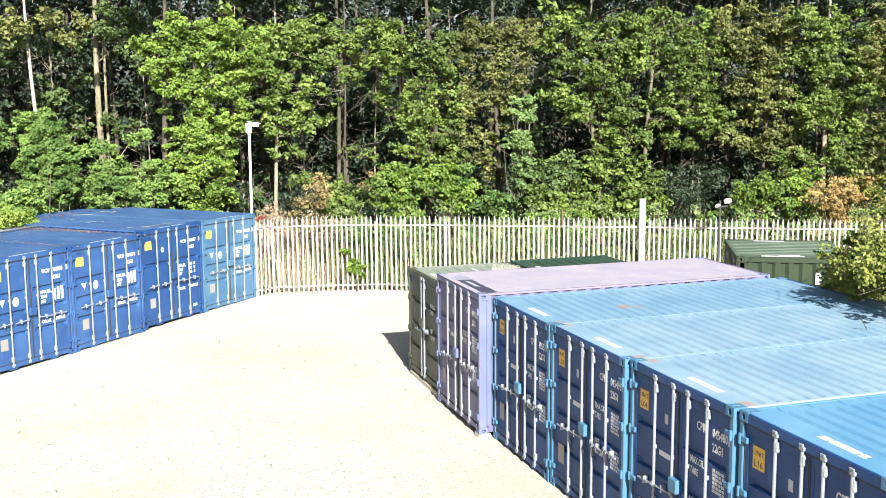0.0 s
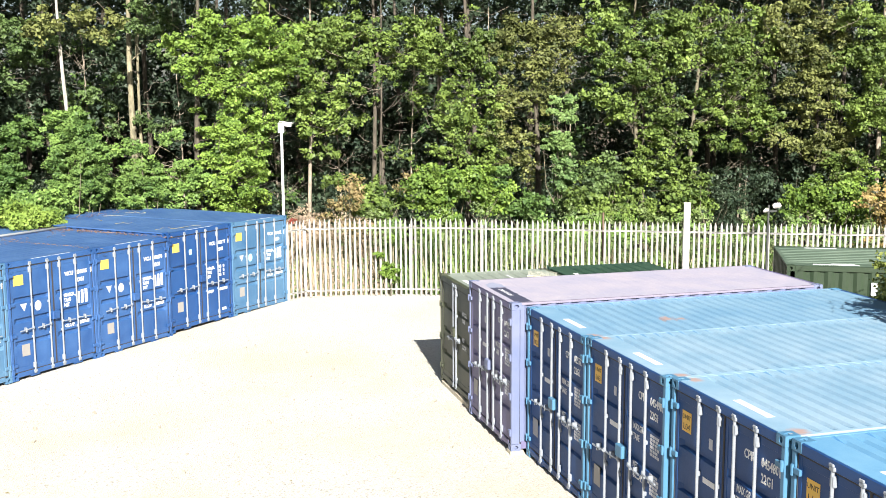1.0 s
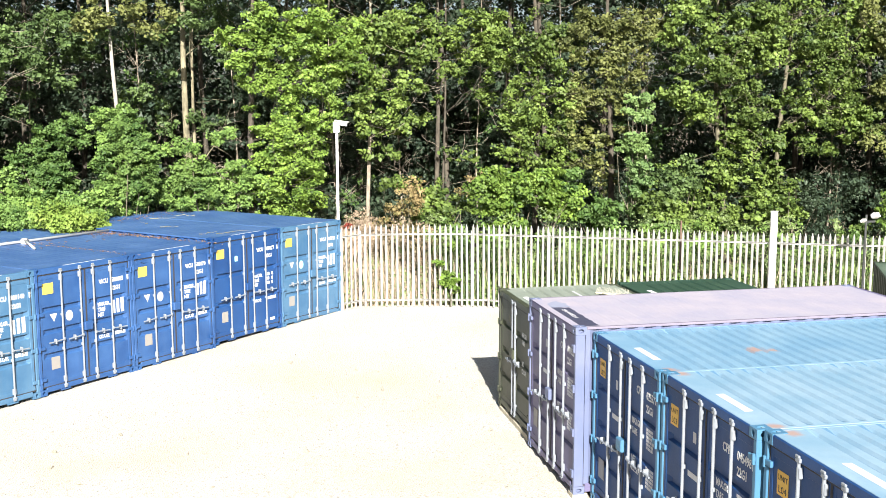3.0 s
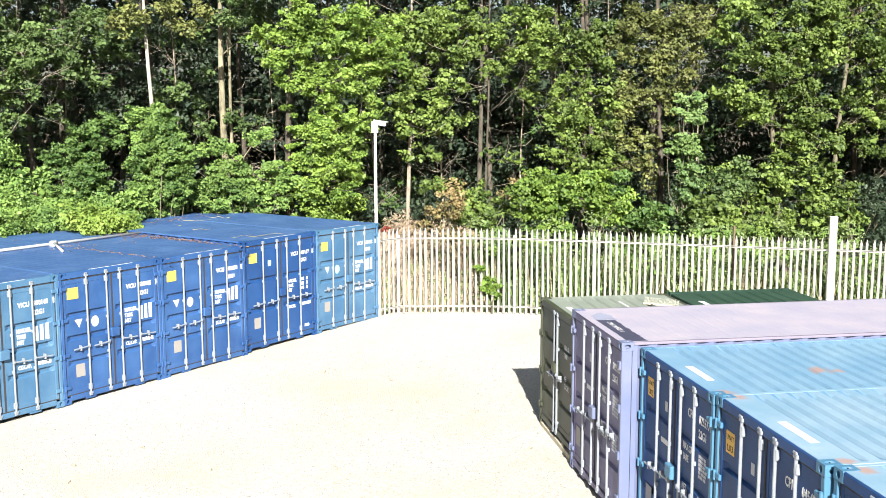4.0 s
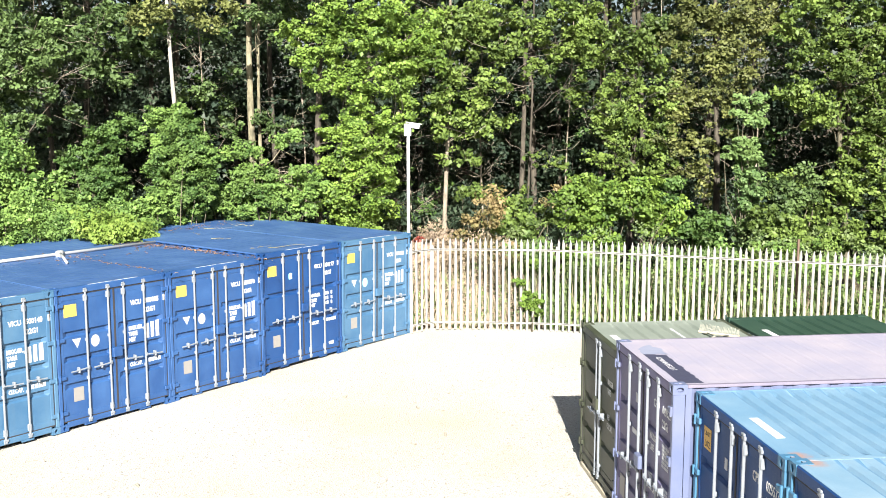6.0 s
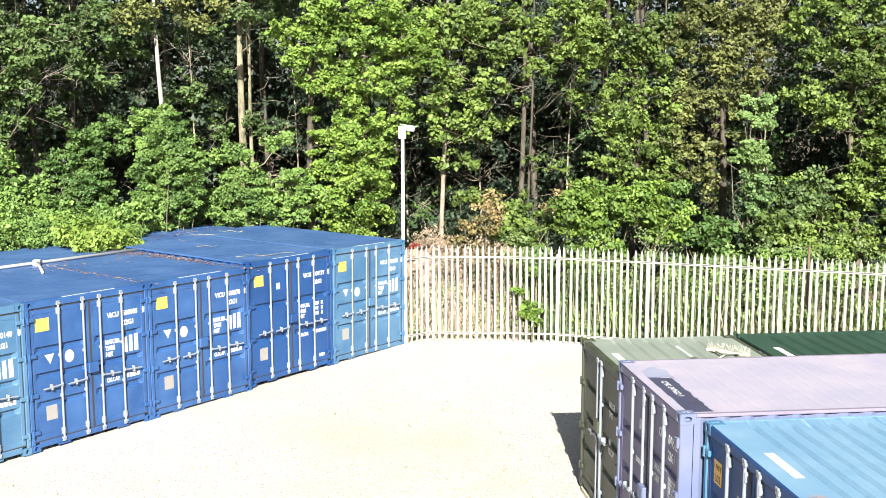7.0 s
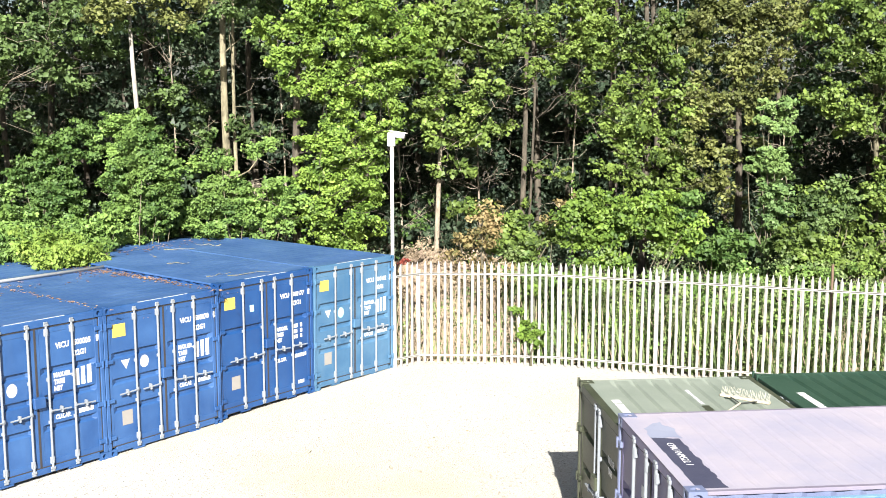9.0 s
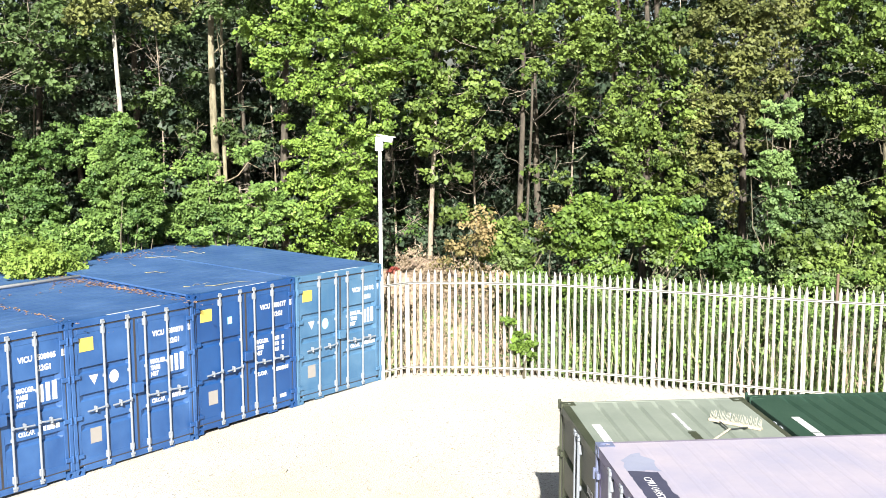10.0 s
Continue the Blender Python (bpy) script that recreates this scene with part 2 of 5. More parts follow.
LEAF_ORANGE = leaf_mat("orange_leaf", (0.085, 0.095, 0.032), (0.20, 0.15, 0.06), (0.36, 0.25, 0.10))
LEAF_TURN = leaf_mat("yellowing_leaf", (0.050, 0.080, 0.022), (0.125, 0.165, 0.038), (0.27, 0.29, 0.075))
LEAF_DRY = leaf_mat("dry_stalk", (0.19, 0.145, 0.10), (0.32, 0.25, 0.18), (0.43, 0.35, 0.26), 0.25)
LEAF_BRAMBLE = leaf_mat("bright_bramble_leaf", (0.075, 0.145, 0.030), (0.149, 0.239, 0.047), (0.252, 0.342, 0.076), 0.3)
LEAF_FALLEN = leaf_mat("fallen_leaf", (0.14, 0.07, 0.045), (0.27, 0.15, 0.10), (0.38, 0.25, 0.18), 0.1)
# lighter leaf for weeds behind the fence, sunlight put into the colour
LEAF_WEED = leaf_mat("sunlit_weed", (0.045, 0.090, 0.035), (0.145, 0.215, 0.085), (0.28, 0.35, 0.15), 0.3)
LEAF_RED = leaf_mat("red_leaf", (0.10, 0.015, 0.015), (0.20, 0.03, 0.03), (0.26, 0.07, 0.05))


# ---- mesh helpers ----
class Shape:
    """Vertices and faces of one mesh."""

    def __init__(self):
        self.v, self.f = [], []

    def box(self, x0, x1, y0, y1, z0, z1, b=0.0):
        n = len(self.v)
        if b <= 0:
            self.v += [(x, y, z) for z in (z0, z1) for y in (y0, y1) for x in (x0, x1)]
            self.f += [tuple(n + i for i in q) for q in ((0, 2, 3, 1), (4, 5, 7, 6), (0, 1, 5, 4), (2, 6, 7, 3), (0, 4, 6, 2), (1, 3, 7, 5))]
            return self
        b = min(b, (x1 - x0) * 0.45, (y1 - y0) * 0.45, (z1 - z0) * 0.45)
        mid, half = Vector(((x0 + x1) / 2, (y0 + y1) / 2, (z0 + z1) / 2)), Vector(((x1 - x0) / 2, (y1 - y0) / 2, (z1 - z0) / 2))
        index = {}
        for sx in (-1, 1):
            for sy in (-1, 1):
                for sz in (-1, 1):
                    for a in range(3):
                        h = [half[i] - (0 if i == a else b) for i in range(3)]
                        index[sx, sy, sz, a] = len(self.v)
                        self.v.append((mid.x + sx * h[0], mid.y + sy * h[1], mid.z + sz * h[2]))
        s = (-1, 1)
        for a in range(3):
            o = [i for i in range(3) if i != a]
            for sa in s:
                q = []
                for p, r in ((-1, -1), (1, -1), (1, 1), (-1, 1)):
                    k = [0, 0, 0]
                    k[a], k[o[0]], k[o[1]] = sa, p, r
                    q.append(index[k[0], k[1], k[2], a])
                flip = (sa > 0) == (a == 1)
                self.f.append(tuple(reversed(q)) if flip else tuple(q))
        for a in range(3):
            o = [i for i in range(3) if i != a]
            for p in s:
                for r in s:
                    ends = []
                    for sa in s:
                        k = [0, 0, 0]
                        k[a], k[o[0]], k[o[1]] = sa, p, r
                        ends.append((index[k[0], k[1], k[2], o[0]], index[k[0], k[1], k[2], o[1]]))
                    self.f.append((ends[0][0], ends[0][1], ends[1][1], ends[1][0]))
        for sx in s:
            for sy in s:
                for sz in s:
                    self.f.append(tuple(index[sx, sy, sz, a] for a in range(3)))
        return self

    def tube(self, points, radii, sides=8, cap=True):
        """A tapered tube along points."""
        n0 = len(self.v)
        pts = [Vector(p) for p in points]
        for i, p in enumerate(pts):
            d = (pts[min(i + 1, len(pts) - 1)] - pts[max(i - 1, 0)]).normalized()
            side = d.cross(Vector((0, 0, 1)) if abs(d.z) < 0.9 else Vector((1, 0, 0))).normalized()
            up = side.cross(d)
            for k in range(sides):
                a = 2 * math.pi * k / sides
                self.v.append(tuple(p + (side * math.cos(a) + up * math.sin(a)) * radii[i]))
        for i in range(len(pts) - 1):
            for k in range(sides):
                a, b = n0 + i * sides + k, n0 + i * sides + (k + 1) % sides
                self.f.append((a, b, b + sides, a + sides))
        if cap:
            self.f.append(tuple(n0 + k for k in range(sides)))
            self.f.append(tuple(n0 + (len(pts) - 1) * sides + k for k in reversed(range(sides))))
        return self

    def sheet(self, profile, axis, a, b):
        """A strip: profile points (u, w) drawn out along an axis from a to b. u runs along the other level axis, w is the third."""
        n = len(self.v)
        for u, w in profile:
            for e in (a, b):
                self.v.append({"x": (e, u, w), "y": (u, e, w), "z": (u, w, e)}[axis])
        for i in range(len(profile) - 1):
            self.f.append((n + 2 * i, n + 2 * i + 1, n + 2 * i + 3, n + 2 * i + 2))
        return self

    def mesh(self, name, mat, smooth=False):
        me = bpy.data.meshes.new(name)
        me.from_pydata(self.v, [], self.f)
        bm = bmesh.new()
        bm.from_mesh(me)
        bmesh.ops.recalc_face_normals(bm, faces=bm.faces)
        bm.to_mesh(me)
        bm.free()
        me.materials.append(mat)
        if smooth:
            me.polygons.foreach_set("use_smooth", [True] * len(me.polygons))
        return me


def part(name, shape, mat, parent, label="", at=None, smooth=False):
    """Links a shape, or a mesh already made, as one object under a thing or a part."""
    me = shape if isinstance(shape, bpy.types.Mesh) else shape.mesh(name, mat, smooth)
    ob = new(name, me)
    ob.parent = parent
    if at is not None:
        ob.matrix_basis = at
    return tagged(ob, label)


def thing(name, label, category, m, group="", kind=""):
    ob = new(name)
    ob.empty_display_size = 0.2
    ob.matrix_basis = m
    return tagged(ob, label, category, group, kind)


def lettering(text, size, mat, align="LEFT", bold=0.0, narrow=1.0):
    """Flat letters in the built-in font, as a mesh in the x-z plane facing -y."""
    curve = bpy.data.curves.new("letters", "FONT")
    curve.body, curve.size, curve.align_x, curve.extrude = text, size, align, 0.001
    curve.resolution_u, curve.offset = 2, bold
    tmp = new("letters", curve)
    me = bpy.data.meshes.new_from_object(tmp.evaluated_get(bpy.context.evaluated_depsgraph_get()))
    bpy.data.objects.remove(tmp)
    me.transform(pose(0, 0, 0, 90) @ Matrix.Diagonal((narrow, 1, 1, 1)))
    me.materials.clear()
    me.materials.append(mat)
    return me


CACHE = {}


def cached(key, make):
    if key not in CACHE:
        CACHE[key] = make()
    return CACHE[key]


# ---- ground ----
def ground_z(y):
    y = min(max(y, 9), 45)
    return -0.065 + (0.0163 * (y - 17) if y > 17 else 0.0095 * (17 - y))


def make_ground():
    s = Shape()
    ys = [-900, -300, -60, 9, 17, 45, 60, 300, 900]
    xs = [-900, -200, -40, 0, 40, 200, 900]
    s.v = [(x, y, ground_z(y) - 0.03) for y in ys for x in xs]
    k = len(xs)
    s.f = [(j * k + i, j * k + i + 1, (j + 1) * k + i + 1, (j + 1) * k + i) for j in range(len(ys) - 1) for i in range(k - 1)]
    tagged(new("ground", s.mesh("ground", SOIL_MAT)), "dark woodland soil with leaf litter around the yard", "ground", kind="structure")


make_ground()
FENCE = [(4.52, 31.34), (5.06, 31.66), (6.5, 31.49), (8.1, 31.15), (10.1, 30.31), (15.47, 28.0), (26.5, 23.3)]


def make_yard():
    """The gravel yard, up to the fence, with a thin edge."""
    rim = [(-30, -28), (30, -28), (30, 22.0)] + [(x, y + 0.25) for x, y in reversed(FENCE)] + [(2.0, 33.0), (-30, 33.0)]
    bm = bmesh.new()
    bm.faces.new([bm.verts.new((x, y, 0)) for x, y in rim])
    for cut in (9, 17):
        bmesh.ops.bisect_plane(bm, geom=bm.verts[:] + bm.edges[:] + bm.faces[:], plane_co=(0, cut, 0), plane_no=(0, 1, 0))
    for vert in bm.verts:
        vert.co.z = ground_z(vert.co.y)
    edge = bmesh.ops.extrude_edge_only(bm, edges=[e for e in bm.edges if e.is_boundary])
    for vert in edge["geom"]:
        if isinstance(vert, bmesh.types.BMVert):
            vert.co.z -= 0.06
    bmesh.ops.recalc_face_normals(bm, faces=bm.faces)
    me = bpy.data.meshes.new("yard")
    bm.to_mesh(me)
    bm.free()
    me.materials.append(YARD_MAT)
    tagged(new("yard", me), "pale crushed-stone yard, dusty and sunlit, with faint tyre tracks", "yard", kind="structure")


make_yard()


# ---- shipping containers ----
H, CAST = 2.591, 0.118
RODS, RODS_RIGHT = (0.61, 1.08, 1.41, 1.86), (0.68, 1.13, 1.47, 1.90)


def roof_mesh(W, L, h, mat):
    """A roof sheet with pressed grooves running across and dying out before the rims."""
    s, y = Shape(), 0.40
    deep = 0.004 if mat is LILAC else (0.005 if mat is ROOF_ROYAL else 0.032)
    prof = [(0.10, 0.0), (0.34, 0.0)]
    while y < L - 0.45:
        prof += [(y, 0.0), (y + 0.028, deep), (y + 0.062, deep), (y + 0.09, 0.0)]
        y += 0.209 if mat in (SKYBLUE, SKYBLUE_PALE, SKYBLUE_DEEP) else 0.25
    prof += [(L - 0.30, 0.0), (L - 0.08, 0.0)]
    for y, d in prof:
        s.v += [(0.055, y, h - 0.006), (0.24, y, h - 0.006 - d), (W - 0.24, y, h - 0.006 - d), (W - 0.055, y, h - 0.006)]
    low = []
    for i in range(len(prof) - 1):
        for k in range(3):
            a = 4 * i + k
            s.f.append((a, a + 1, a + 5, a + 4))
            low.append(prof[i + 1][1] > 0)
    me = s.mesh("roof_panel", mat)
    # groove faces take the darker copy, so their shade is painted on
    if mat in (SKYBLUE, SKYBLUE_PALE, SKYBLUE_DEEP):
        me.materials.append(GROOVE_SHADE_DEEP if mat is SKYBLUE_DEEP else GROOVE_SHADE)
        for p, dim in zip(me.polygons, low):
            p.material_index = int(dim)
    return me


def wall_mesh(W, L, h, mat, side):
    """A corrugated wall: side "left", "right" or "end"."""
    s, prof, y = Shape(), [], 0.16
    far = (L if side != "end" else W) - 0.16
    out, deep = 0.012, 0.048
    prof.append((y, out))
    while y < far - 0.28:
        prof += [(y + 0.07, out), (y + 0.14, deep), (y + 0.21, deep), (y + 0.28, out)]
        y += 0.28
    prof.append((far, out))
    if side == "left":
        s.sheet([(w, u) for u, w in prof], "z", 0.15, h - 0.03)
    elif side == "right":
        s.sheet([(W - w, u) for u, w in prof], "z", 0.15, h - 0.03)
    else:
        s.sheet([(u, L - w) for u, w in prof], "z", 0.15, h - 0.10)
    return s.mesh("side_wall", mat)


def casting_mesh(mat, flip_x, flip_y, flip_z):
    """A corner casting with an oval hole in its front, side and top."""
    bm = bmesh.new()
    w, d, h = 0.162, 0.178, 0.118

    def panel(o, u, v, n, su, sv, ru, rv):
        """A face with an oval pit: corner o, level axes u and v."""
        ring, pit, k = [], [], 12
        c = o + u * su / 2 + v * sv / 2
        for i in range(k):
            a = 2 * math.pi * i / k
            q = c + u * math.cos(a) * ru + v * math.sin(a) * rv
            ring.append(bm.verts.new(q))
            pit.append(bm.verts.new(q - n * 0.05))
        frame_pts = []
        for i in range(k):
            a = 2 * math.pi * i / k
            x, y = math.cos(a), math.sin(a)
            m = max(abs(x), abs(y))
            frame_pts.append(bm.verts.new(c + u * x / m * su / 2 + v * y / m * sv / 2))
        for i in range(k):
            j = (i + 1) % k
            bm.faces.new((frame_pts[i], frame_pts[j], ring[j], ring[i]))
            bm.faces.new((ring[i], ring[j], pit[j], pit[i]))
        bm.faces.new(pit)
        # the four true corners
        for sx, sy, i, j in ((1, 1, 1, 2), (-1, 1, 4, 5), (-1, -1, 7, 8), (1, -1, 10, 11)):
            corner = bm.verts.new(c + u * sx * su / 2 + v * sy * sv / 2)
            bm.faces.new((frame_pts[i], corner, frame_pts[j]))

    X, Y, Z, O = Vector((1, 0, 0)), Vector((0, 1, 0)), Vector((0, 0, 1)), Vector((0, 0, 0))
    panel(O, X, Z, -Y, w, h, 0.032, 0.040)
    panel(O, Y, Z, -X, d, h, 0.045, 0.030)
    panel(Z * h, X, Y, Z, w, d, 0.032, 0.055)
    for q in (((w, 0, 0), (w, d, 0), (w, d, h), (w, 0, h)), ((0, d, 0), (w, d, 0), (w, d, h), (0, d, h)), ((0, 0, 0), (w, 0, 0), (w, d, 0), (0, d, 0))):
        bm.faces.new([bm.verts.new(p) for p in q])
    bmesh.ops.remove_doubles(bm, verts=bm.verts, dist=0.0005)
    for vert in bm.verts:
        if flip_x:
            vert.co.x = -vert.co.x
        if flip_y:
            vert.co.y = -vert.co.y
        if flip_z:
            vert.co.z = h - vert.co.z
    bmesh.ops.recalc_face_normals(bm, faces=bm.faces)
    me = bpy.data.meshes.new("corner_casting")
    bm.to_mesh(me)
    bm.free()
    me.materials.append(mat)
    return me


def door_mesh(w, h, mat, grooves):
    """A door leaf: a frame round a pressed panel with level grooves."""
    s = Shape()
    s.box(0, 0.07, 0.03, 0.075, 0, h, 0.004)
    s.box(w - 0.07, w, 0.03, 0.075, 0, h, 0.004)
    s.box(0.07, w - 0.07, 0.03, 0.075, 0, 0.10, 0.004)
    s.box(0.07, w - 0.07, 0.03, 0.075, h - 0.10, h, 0.004)
    x0, x1, out, deep = 0.07, w - 0.07, 0.036, 0.078
    prof = [(0.10, out)]
    for c in grooves:
        prof += [(c - 0.065, out), (c - 0.035, deep), (c + 0.035, deep), (c + 0.05, out)]
    prof.append((h - 0.10, out))
    # the panel, its grooves closed by slanting ends
    n = len(s.v)
    for z, y in prof:
        e = 0.05 if y == deep else 0.0
        s.v += [(x0, out, z), (x0 + 0.04 + e, y, z), (x1 - 0.04 - e, y, z), (x1, out, z)]
    for i in range(len(prof) - 1):
        for k in range(3):
            a = n + 4 * i + k
            s.f.append((a, a + 1, a + 5, a + 4))
    return s.mesh("door", mat)


def rod_mesh(z0, z1, mat):
    """A lock rod with its guides and cam ends."""
    s = Shape()
    s.tube([(0, 0, z0 - 0.02), (0, 0, z1 + 0.02)], [0.019, 0.019], 10)
    for z, up in ((z0, 1), (z1, -1)):
        s.box(-0.042, 0.042, -0.020, 0.030, min(z, z + up * 0.045), max(z, z + up * 0.045), 0.008)
        a, b = sorted((z + up * 0.09, z + up * 0.21))
        s.box(-0.036, 0.036, -0.012, 0.036, a, b, 0.010)
        s.box(-0.045, 0.025, -0.022, 0.0, min(z - up * 0.03, z), max(z - up * 0.03, z), 0.006)
    for z in (0.72, 1.42):
        s.box(-0.026, 0.026, -0.004, 0.036, z - 0.028, z + 0.028, 0.006)
    return s.mesh("lock_rod", mat, False)


def handle_mesh(mat, way):
    """A lever with its hub and its catch."""
    s = Shape()
    s.box(-0.024, 0.024, -0.034, -0.008, -0.034, 0.034, 0.008)
    s.tube([(0, -0.03, 0.0), (way * 0.12, -0.034, -0.008), (way * 0.24, -0.032, -0.016), (way * 0.36, -0.028, -0.022)], [0.015, 0.014, 0.013, 0.015], 6)
    x = way * 0.20
    s.box(x - 0.017, x + 0.017, -0.044, 0.03, -0.065, 0.036, 0.007)
    return s.mesh("handle", mat)


def hinge_mesh(mat):
    s = Shape()
    s.box(-0.03, 0.12, -0.022, 0.012, -0.035, 0.035, 0.008)
    s.tube([(-0.01, -0.018, -0.06), (-0.01, -0.018, 0.06)], [0.019, 0.019], 8)
    return s.mesh("hinge", mat)


def bars_block(name, x0, x1, z0, z1, rows, mat, parent, label, seed):
    """Small print that cannot be read: rows of bars."""
    rng, s = random.Random(seed), Shape()
    step = (z1 - z0) / rows
    for i in range(rows):
        x = x0
        while x < x1 - 0.03:
            w = min(rng.uniform(0.04, 0.07), x1 - x)
            s.box(x, x + w, 0.0, 0.002, z0 + i * step, z0 + (i + 0.76) * step)
            x += w + 0.014
    return tagged(part(name, s, mat, parent, label), kind="stuff")


def container(label, m, body, roof, W=2.438, L=6.058, h=H, group="", grooves=(0.55, 1.10, 1.66), ident=("", "", ""), unit="", style="left", seed=1, post=None, rods=RODS, walls=None, stripes=1):
    post, walls = post or body, walls or body
    c = thing("shipping_container", label, "container", m, group)
    key = (W, L, h)
    part("roof_panel", cached(("roof", key, roof.name), lambda: roof_mesh(W, L, h, roof)), roof, c, "corrugated faded roof")
    for side in ("left", "right", "end"):
        part("end_wall" if side == "end" else "side_wall", cached(("wall", key, walls.name, side), lambda: wall_mesh(W, L, h, walls, side)), walls, c)
    part("floor", Shape().box(0.05, W - 0.05, 0.12, L - 0.05, 0.10, 0.14), FLOORWOOD, c)
    # rails
    part("top_rail", Shape().box(0, 0.06, 0.18, L - 0.18, h - 0.042, h - 0.004, 0.006), LILAC_RAIL if roof is LILAC else roof, c)
    part("top_rail", Shape().box(W - 0.06, W, 0.18, L - 0.18, h - 0.042, h - 0.004, 0.006), LILAC_RAIL if roof is LILAC else roof, c)
    for x in (0.0, W - 0.05):
        part("bottom_rail", Shape().box(x, x + 0.05, 0.18, L - 0.18, 0.03, 0.165, 0.006), body, c)
    part("door_header", Shape().box(0.162, W - 0.162, 0.004, 0.11, h - 0.125, h - 0.006, 0.008), body, c)
    if style == "right":
        part("header_cap", Shape().box(0.162, W - 0.162, 0.0 if roof is LILAC else 0.022, 0.112, h - 0.0055, h - 0.001), roof, c, "bleached rim over the doors")
    sill = Shape().box(0.162, W - 0.162, 0.006, 0.12, 0.055, 0.155, 0.008)
    for x in (0.50, W - 0.74):
        sill.box(x, x + 0.24, 0.010, 0.11, 0.02, 0.054, 0.004)
    part("door_sill", sill, body, c)
    part("end_header", Shape().box(0.162, W - 0.162, L - 0.08, L, h - 0.11, h - 0.006, 0.006), body, c)
    part("end_sill", Shape().box(0.162, W - 0.162, L - 0.08, L, 0.02, 0.16, 0.006), body, c)
    for x in (0.0, W - 0.075):
        for y, dy in ((0.004, 0.15), (L - 0.14, 0.136)):
            part("corner_post", Shape().box(x + 0.002, x + 0.073, y, y + dy, CAST, h - CAST, 0.008), post, c)
    for fx in (0, 1):
        for fy in (0, 1):
            for fz in (0, 1):
                me = cached(("cast", post.name, fx, fy, fz), lambda: casting_mesh(post, fx, fy, not fz))
                part("corner_casting", me, post, c, at=pose(W if fx else 0, L if fy else 0, h - CAST if fz else 0))
    # door leaves
    dw, dz, dh = W / 2 - 0.085, 0.165, h - 0.30
    for k in (0, 1):
        x = 0.08 if k == 0 else W / 2 + 0.005
        d = part("door", cached(("door", key, body.name, grooves), lambda: door_mesh(dw, dh, body, grooves)), body, c, at=pose(x, 0, dz))
        gk = Shape()
        gk.box(-0.004, dw + 0.004, 0.022, 0.05, -0.014, 0.008).box(-0.004, dw + 0.004, 0.022, 0.05, dh - 0.012, dh + 0.012)
        gk.box(dw - 0.012 if k == 0 else -0.003, dw + 0.003 if k == 0 else 0.012, 0.022, 0.05, 0.008, dh - 0.012)
        gk.box(0.0 if k == 0 else dw - 0.012, 0.012 if k == 0 else dw, 0.024, 0.05, 0.008, dh - 0.012)
        part("gasket", gk, RUBBER, d, "dark rubber door seal")
        for r in range(len(rods) // 2):
            rx = rods[len(rods) // 2 * k + r] - x
            lift = 0.915 if style == "left" else 0.92 + 0.05 * k + (0.03 if r else 0)
            part("lock_rod", cached(("rod", h), lambda: rod_mesh(-0.06, dh + 0.06, ROD)), ROD, d, "galvanised lock rod", at=pose(rx, 0.0, 0))
            way = -1 if k == 0 else 1
            part("handle", cached(("handle", way), lambda: handle_mesh(ROD, way)), ROD, d, "galvanised lever handle", at=pose(rx, 0, lift))
        for z in (0.16, 0.80, 1.48, 2.10):
            me = cached(("hinge", post.name), lambda: hinge_mesh(post))
            part("hinge", me, post, d, at=pose(-0.035, 0.012, z) if k == 0 else pose(dw + 0.035, 0.012, z) @ Matrix.Diagonal((-1, 1, 1, 1)))
    part("lock_box", Shape().box(W / 2 - 0.10, W / 2 + 0.10, -0.055, 0.03, 1.16, 1.34, 0.012), post if style == "right" else body, c, "welded steel lock box")
    face = 0.0335
    sk = pose(0, face, 0)
    # plates and print
    if style == "left":
        part("sign_plate", Shape().box(0.185, 0.445, -0.003, 0.001, 2.04, 2.265, 0.0015), YELLOW, c, "blank yellow unit plate", at=sk)
        part("data_plate", Shape().box(0.315, 0.52, -0.003, 0.001, 0.49, 0.745), GREY, c, "grey data plate", at=sk)
        if seed != 3:
            tri = Shape()
            tri.v = [(0.33, 0, 1.63), (0.51, 0, 1.63), (0.43, 0, 1.46)]
            tri.f = [(0, 1, 2)]
            part("warning_mark", tri, DULL, c, "white triangular mark", at=sk)
            disc = Shape()
            disc.v = [(0.80 + 0.09 * math.cos(a * math.pi / 10), 0, 1.53 + 0.11 * math.sin(a * math.pi / 10)) for a in range(20)]
            disc.f = [tuple(range(20))]
            part("round_mark", disc, CYAN if seed == 4 else DULL, c, at=sk)
        else:
            part("small_sticker", Shape().box(0.80, 0.90, -0.003, 0.001, 1.92, 2.05), CYAN, c, "pale cyan sticker", at=sk)
            part("small_sticker", Shape().box(2.02, 2.18, -0.003, 0.001, 0.26, 0.33), WHITE, c, at=sk)
    elif style == "right":
        if unit:
            plate = part("sign_plate", Shape().box(0.235, 0.455, -0.003, 0.001, 1.99, 2.25, 0.0015), AMBER, c, "amber unit plate with black print", at=sk)
            part("print", lettering("UNIT", 0.085, BLACK, "CENTER"), BLACK, plate, "black lettering", at=pose(0.345, -0.004, 2.15))
            part("print", lettering(unit, 0.11, BLACK, "CENTER"), BLACK, plate, "black lettering", at=pose(0.345, -0.004, 2.02))
        part("data_plate", Shape().box(0.24, 0.46, -0.003, 0.001, 0.44, 0.74), GREY, c, "tan data plate", at=sk)
        part("small_sticker", Shape().box(0.88, 0.96, -0.003, 0.001, 1.95, 2.08), DULL, c, at=sk)
        part("small_sticker", Shape().box(0.76, 1.03, -0.003, 0.001, 1.50, 1.57), WHITE, c, "white strip sticker", at=sk)
